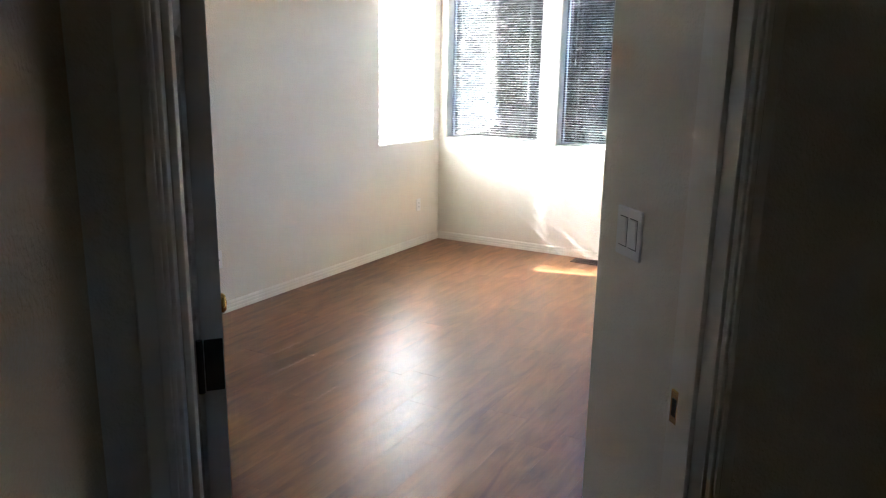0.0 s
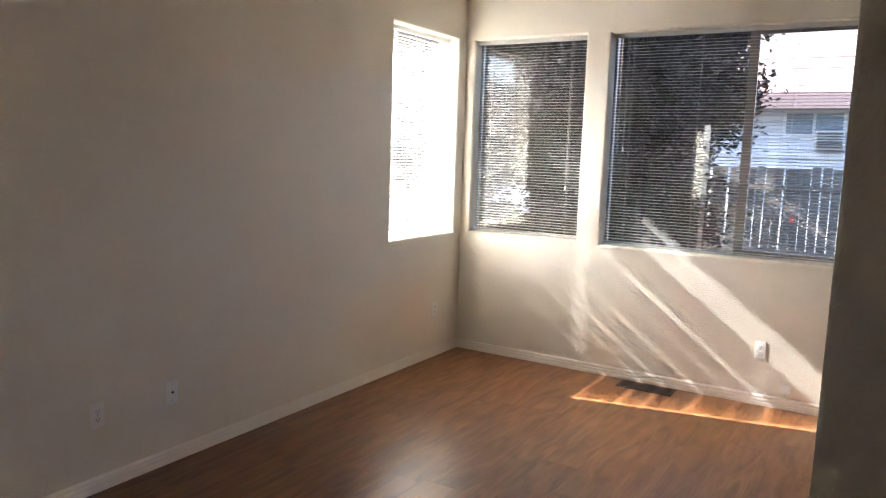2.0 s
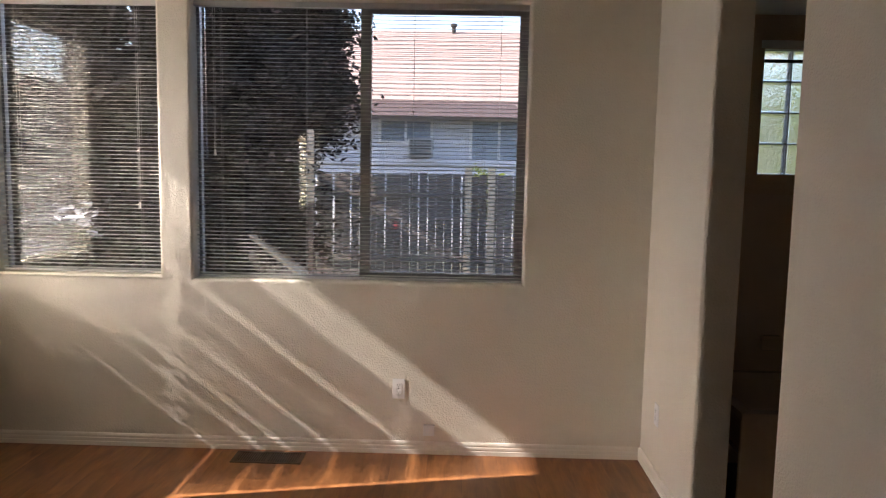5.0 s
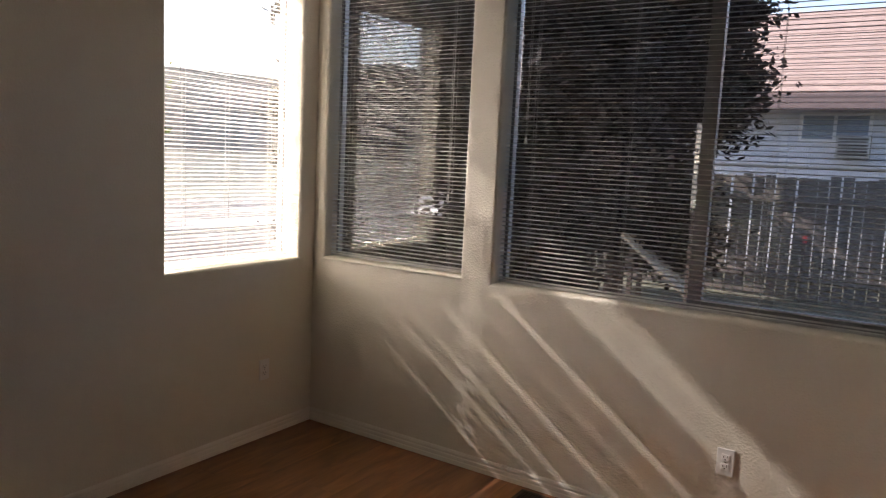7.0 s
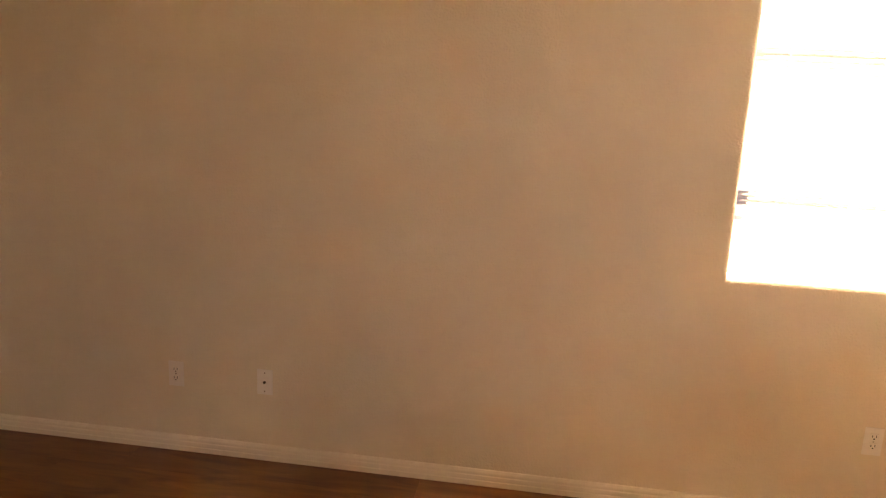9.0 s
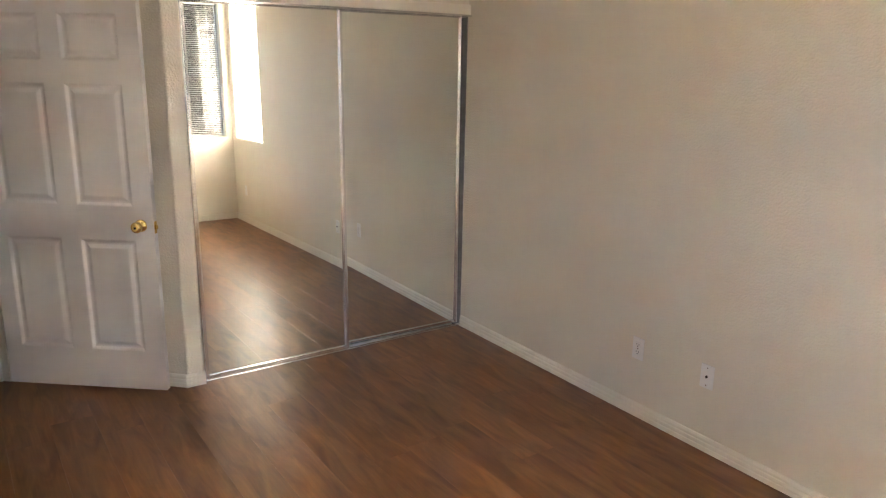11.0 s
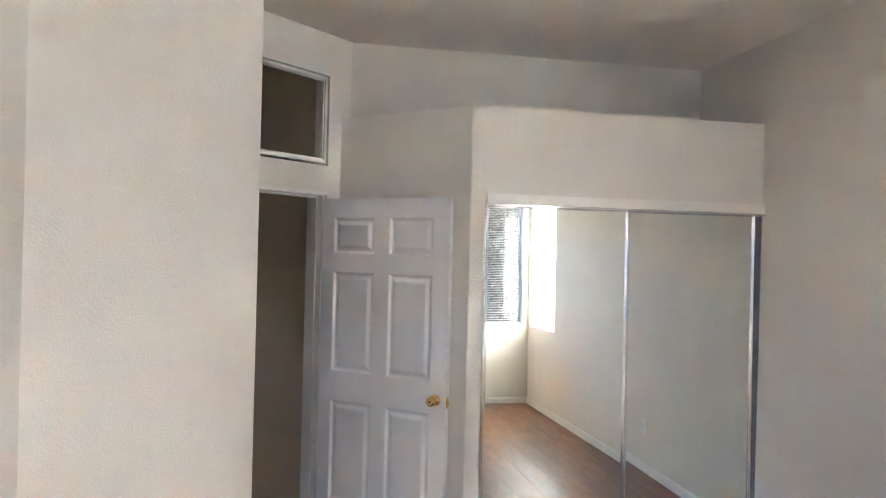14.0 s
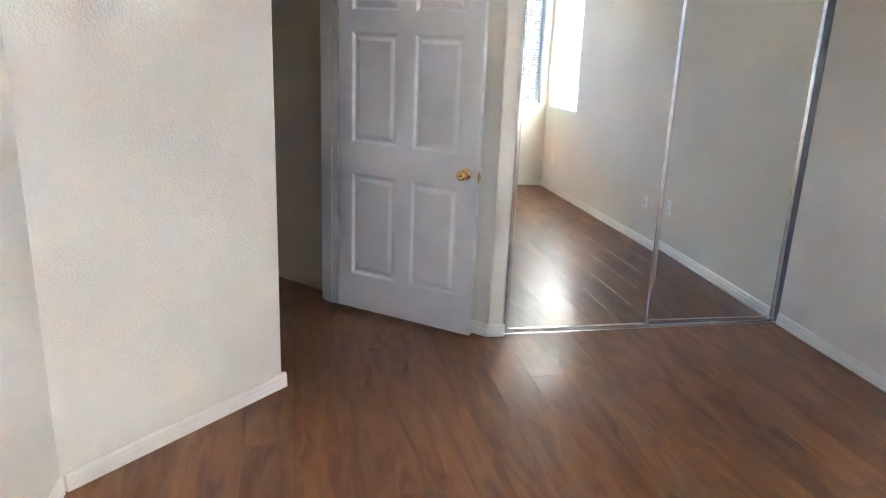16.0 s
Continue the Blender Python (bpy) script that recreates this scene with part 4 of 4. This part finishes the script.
hs, hbody = far_house(Matrix.Translation((-2.0, 12.0, GROUND)), 16.0, 9.0, "grey-sided house with a pinkish tile roof beyond the fence", M_SIDING, M_ROOF)
far_window(hs, 2.9, 2.50, 1.12, 0.48, [0.5])
far_window(hs, 4.87, 2.10, 1.35, 0.90, [0.45])
cooler = part("window_air_conditioner", box(3.52, -0.30, 2.20, 4.06, -0.03, 2.60, 0.02), M_VINYL, hs, "grey window air conditioner")
for k in range(6):
    part("grille_slat", box(3.56, -0.31, 2.24 + k * 0.055, 4.02, -0.298, 2.27 + k * 0.055, 0.003), M_BRONZE, cooler)
part("ledge_board", box(0.0, -0.09, 2.02, 16.0, -0.028, 2.16, 0.01), M_SIDING, hs)
far_window(hs, 10.5, 1.2, 1.5, 1.1, [0.5])
hw, hwb = far_house(Matrix.Translation((-24.0, 6.0, GROUND)) @ Matrix.Rotation(radians(-90), 4, "Z"), 14.0, 9.0, "pale stucco house with a grey roof across the street", M_PALE, M_GREYROOF)
far_window(hw, 2.0, 1.0, 1.8, 1.2, [0.5])
far_window(hw, 8.0, 1.0, 1.8, 1.2, [0.5])


# fence
def fence(p0, p1, high, label):
    p0, p1 = Vector(p0), Vector(p1)
    long = (p1 - p0).length
    root = holder("fence", Matrix.Translation(p0) @ Matrix.Rotation(math.atan2(p1.y - p0.y, p1.x - p0.x), 4, "Z"), label, "fence")
    rnd = random.Random(5)
    bm = box(0, -0.012, 0.02, 0.135, 0.012, high, 0.004)
    board = mesh_from("board", bm, M_FENCE)
    for k in range(int(long / 0.15)):
        part_of("board", board, root, Matrix.Translation((k * 0.15, rnd.uniform(-0.006, 0.006), rnd.uniform(-0.03, 0.02))) @ Matrix.Rotation(radians(rnd.uniform(-0.8, 0.8)), 4, "Y"))
    for z in (0.35, high - 0.35):
        part("rail", box(0, -0.06, z - 0.045, long, -0.014, z + 0.045, 0.004), M_FENCE, root)
    post = mesh_from("post", box(-0.06, -0.18, 0, 0.06, -0.065, high + 0.13, 0.006), M_POST)
    for k in (5.80, 6.20, 8.8, 11.2):
        part_of("post", post, root, Matrix.Translation((k, 0, 0)))
    return root


fence((-3.0, 8.8, GROUND), (9.0, 8.8, GROUND), 1.83, "weathered wooden board fence with pale posts")
post = holder("garden_post", Matrix.Translation((0.66, 5.8, GROUND)), "pale weathered board on a dark garden stake", "garden post")
part("stake", box(-0.03, -0.03, 0, 0.03, 0.03, 1.45, 0.004), M_BARK, post)
part("board", box(-0.045, -0.035, 1.42, 0.045, -0.031, 2.40, 0.004), M_POST, post, "pale weathered board")
plank_rest = holder("garden_bench", Matrix.Translation((0.2, 6.4, GROUND)), "pale weathered planks leaning on a trestle", "bench")
for k, y in enumerate((-0.13, 0.13)):
    part("plank", box(-0.72, -0.11, -0.02, 0.66, 0.11, 0.02, 0.006), M_POST, plank_rest, m=Matrix.Translation((0.03, y, 0.52)) @ Matrix.Rotation(radians(38), 4, "Y"))
for y in (-0.2, 0.2):
    part("leg", box(-0.42, y - 0.03, 0, -0.36, y + 0.03, 0.80, 0.005), M_BARK, plank_rest)

# far hills
bm = bmesh.new()
rnd = random.Random(9)
prev = None
for k in range(97):
    a = 2 * math.pi * k / 96
    r = 420
    h = 54 + 16 * noise.noise(Vector((math.cos(a) * 3, math.sin(a) * 3, 0.3))) + 5 * noise.noise(Vector((math.cos(a) * 11, math.sin(a) * 11, 0.7)))
    cur = (bm.verts.new((math.cos(a) * r, math.sin(a) * r, GROUND - 1)), bm.verts.new((math.cos(a) * (r + 60), math.sin(a) * (r + 60), max(20, h))))
    if prev:
        bm.faces.new((prev[0], cur[0], cur[1], prev[1]))
    prev = cur
thing("backdrop", bm, M_HILL, "distant dry brown hills", "hills", kind="structure")

# roof over the house itself
thing("roof", box(-0.5, -5.95, HIGH + 0.16, 5.95, 0.25, HIGH + 0.3), M_ROOF, "flat cover over the rooms", "roof", kind="structure")

# small things in the yard
tree((5.5, 1.9, GROUND), 3.2, 0.9, 6000, M_GREEN, 31, "sunlit light green shrub by the bathroom", 0.05, low=0.08, trunk_r=0.04, name="shrub")
tree((3.3, 10.4, GROUND), 2.15, 0.4, 1500, M_GREEN, 32, "small pale shrub behind the fence", 0.05, low=0.3, trunk_r=0.03, name="shrub")
pot = holder("bucket", Matrix.Translation((3.72, 8.45, GROUND)), "small faded pinkish plastic bucket by the fence", "bucket")
part("body", lathe([(0.075, 0.0), (0.10, 0.20), (0.104, 0.20), (0.104, 0.215), (0.094, 0.215), (0.07, 0.02)], 20), M_PINK, pot)
part("handle", tube([(-0.10, 0, 0.20), (-0.07, 0, 0.27), (0, 0, 0.30), (0.07, 0, 0.27), (0.10, 0, 0.20)], 0.004, 6), M_BRONZE, pot)
marker = holder("garden_stake", Matrix.Translation((1.56, 8.55, GROUND)), "thin dark stake with a small red tag before the fence", "garden stake")
part("stake", tube([(0, 0, 0), (0, 0, 1.02)], 0.008, 6), M_BARK, marker)
part("tag", box(-0.03, -0.016, 0.88, 0.03, -0.009, 1.01, 0.002), M_RED, marker, "red plastic tag")
vent_pipe = part("vent_pipe", lathe([(0.05, 0), (0.05, 0.4), (0.08, 0.4), (0.08, 0.46)], 12), M_BRONZE, hs, m=Matrix.Translation((6.1, 0.6, 3.75)))


# ---- floor planks ----
PW, PL = 0.193, 1.28


def pull_in(poly, d=0.0003):
    mid = sum(poly, Vector()) / len(poly)
    return [p + (mid - p).normalized() * d for p in poly]


whole = mesh_from("plank", box(0.0001, 0.0001, -0.009, PW - 0.0001, PL - 0.0001, 0.0, 0.0004, seg=1), M_FLOOR)
rnd = random.Random(17)
for i in range(int(math.ceil(5.2 / PW))):
    x = i * PW
    y1 = 0.0
    y0 = -rnd.uniform(0.3, 1.0) * PL
    while y1 > -8.4:
        board = [Vector(p) for p in ((x, y0, 0), (x + PW, y0, 0), (x + PW, y1, 0), (x, y1, 0))]
        for region in (ROOM, HALL):
            left = board
            for a, b in zip(region, region[1:] + region[:1]):
                u = b - a
                if left:
                    left = cut(left, a, Vector((-u.y, u.x, 0)))
            if len(left) < 3:
                continue
            area = 0.5 * abs(sum(p.x * q.y - q.x * p.y for p, q in zip(left, left[1:] + left[:1])))
            if area < 0.002:
                continue
            here = Matrix.Translation((x, y0, 0))
            if abs(area - PW * PL) < 1e-4:
                part_of("plank", whole, floor, here)
            else:
                part_of("plank", mesh_from("plank", slab(pull_in([p - here.translation for p in left]), -0.009, 0.0), M_FLOOR), floor, here)
        y1 = y0
        y0 -= PL
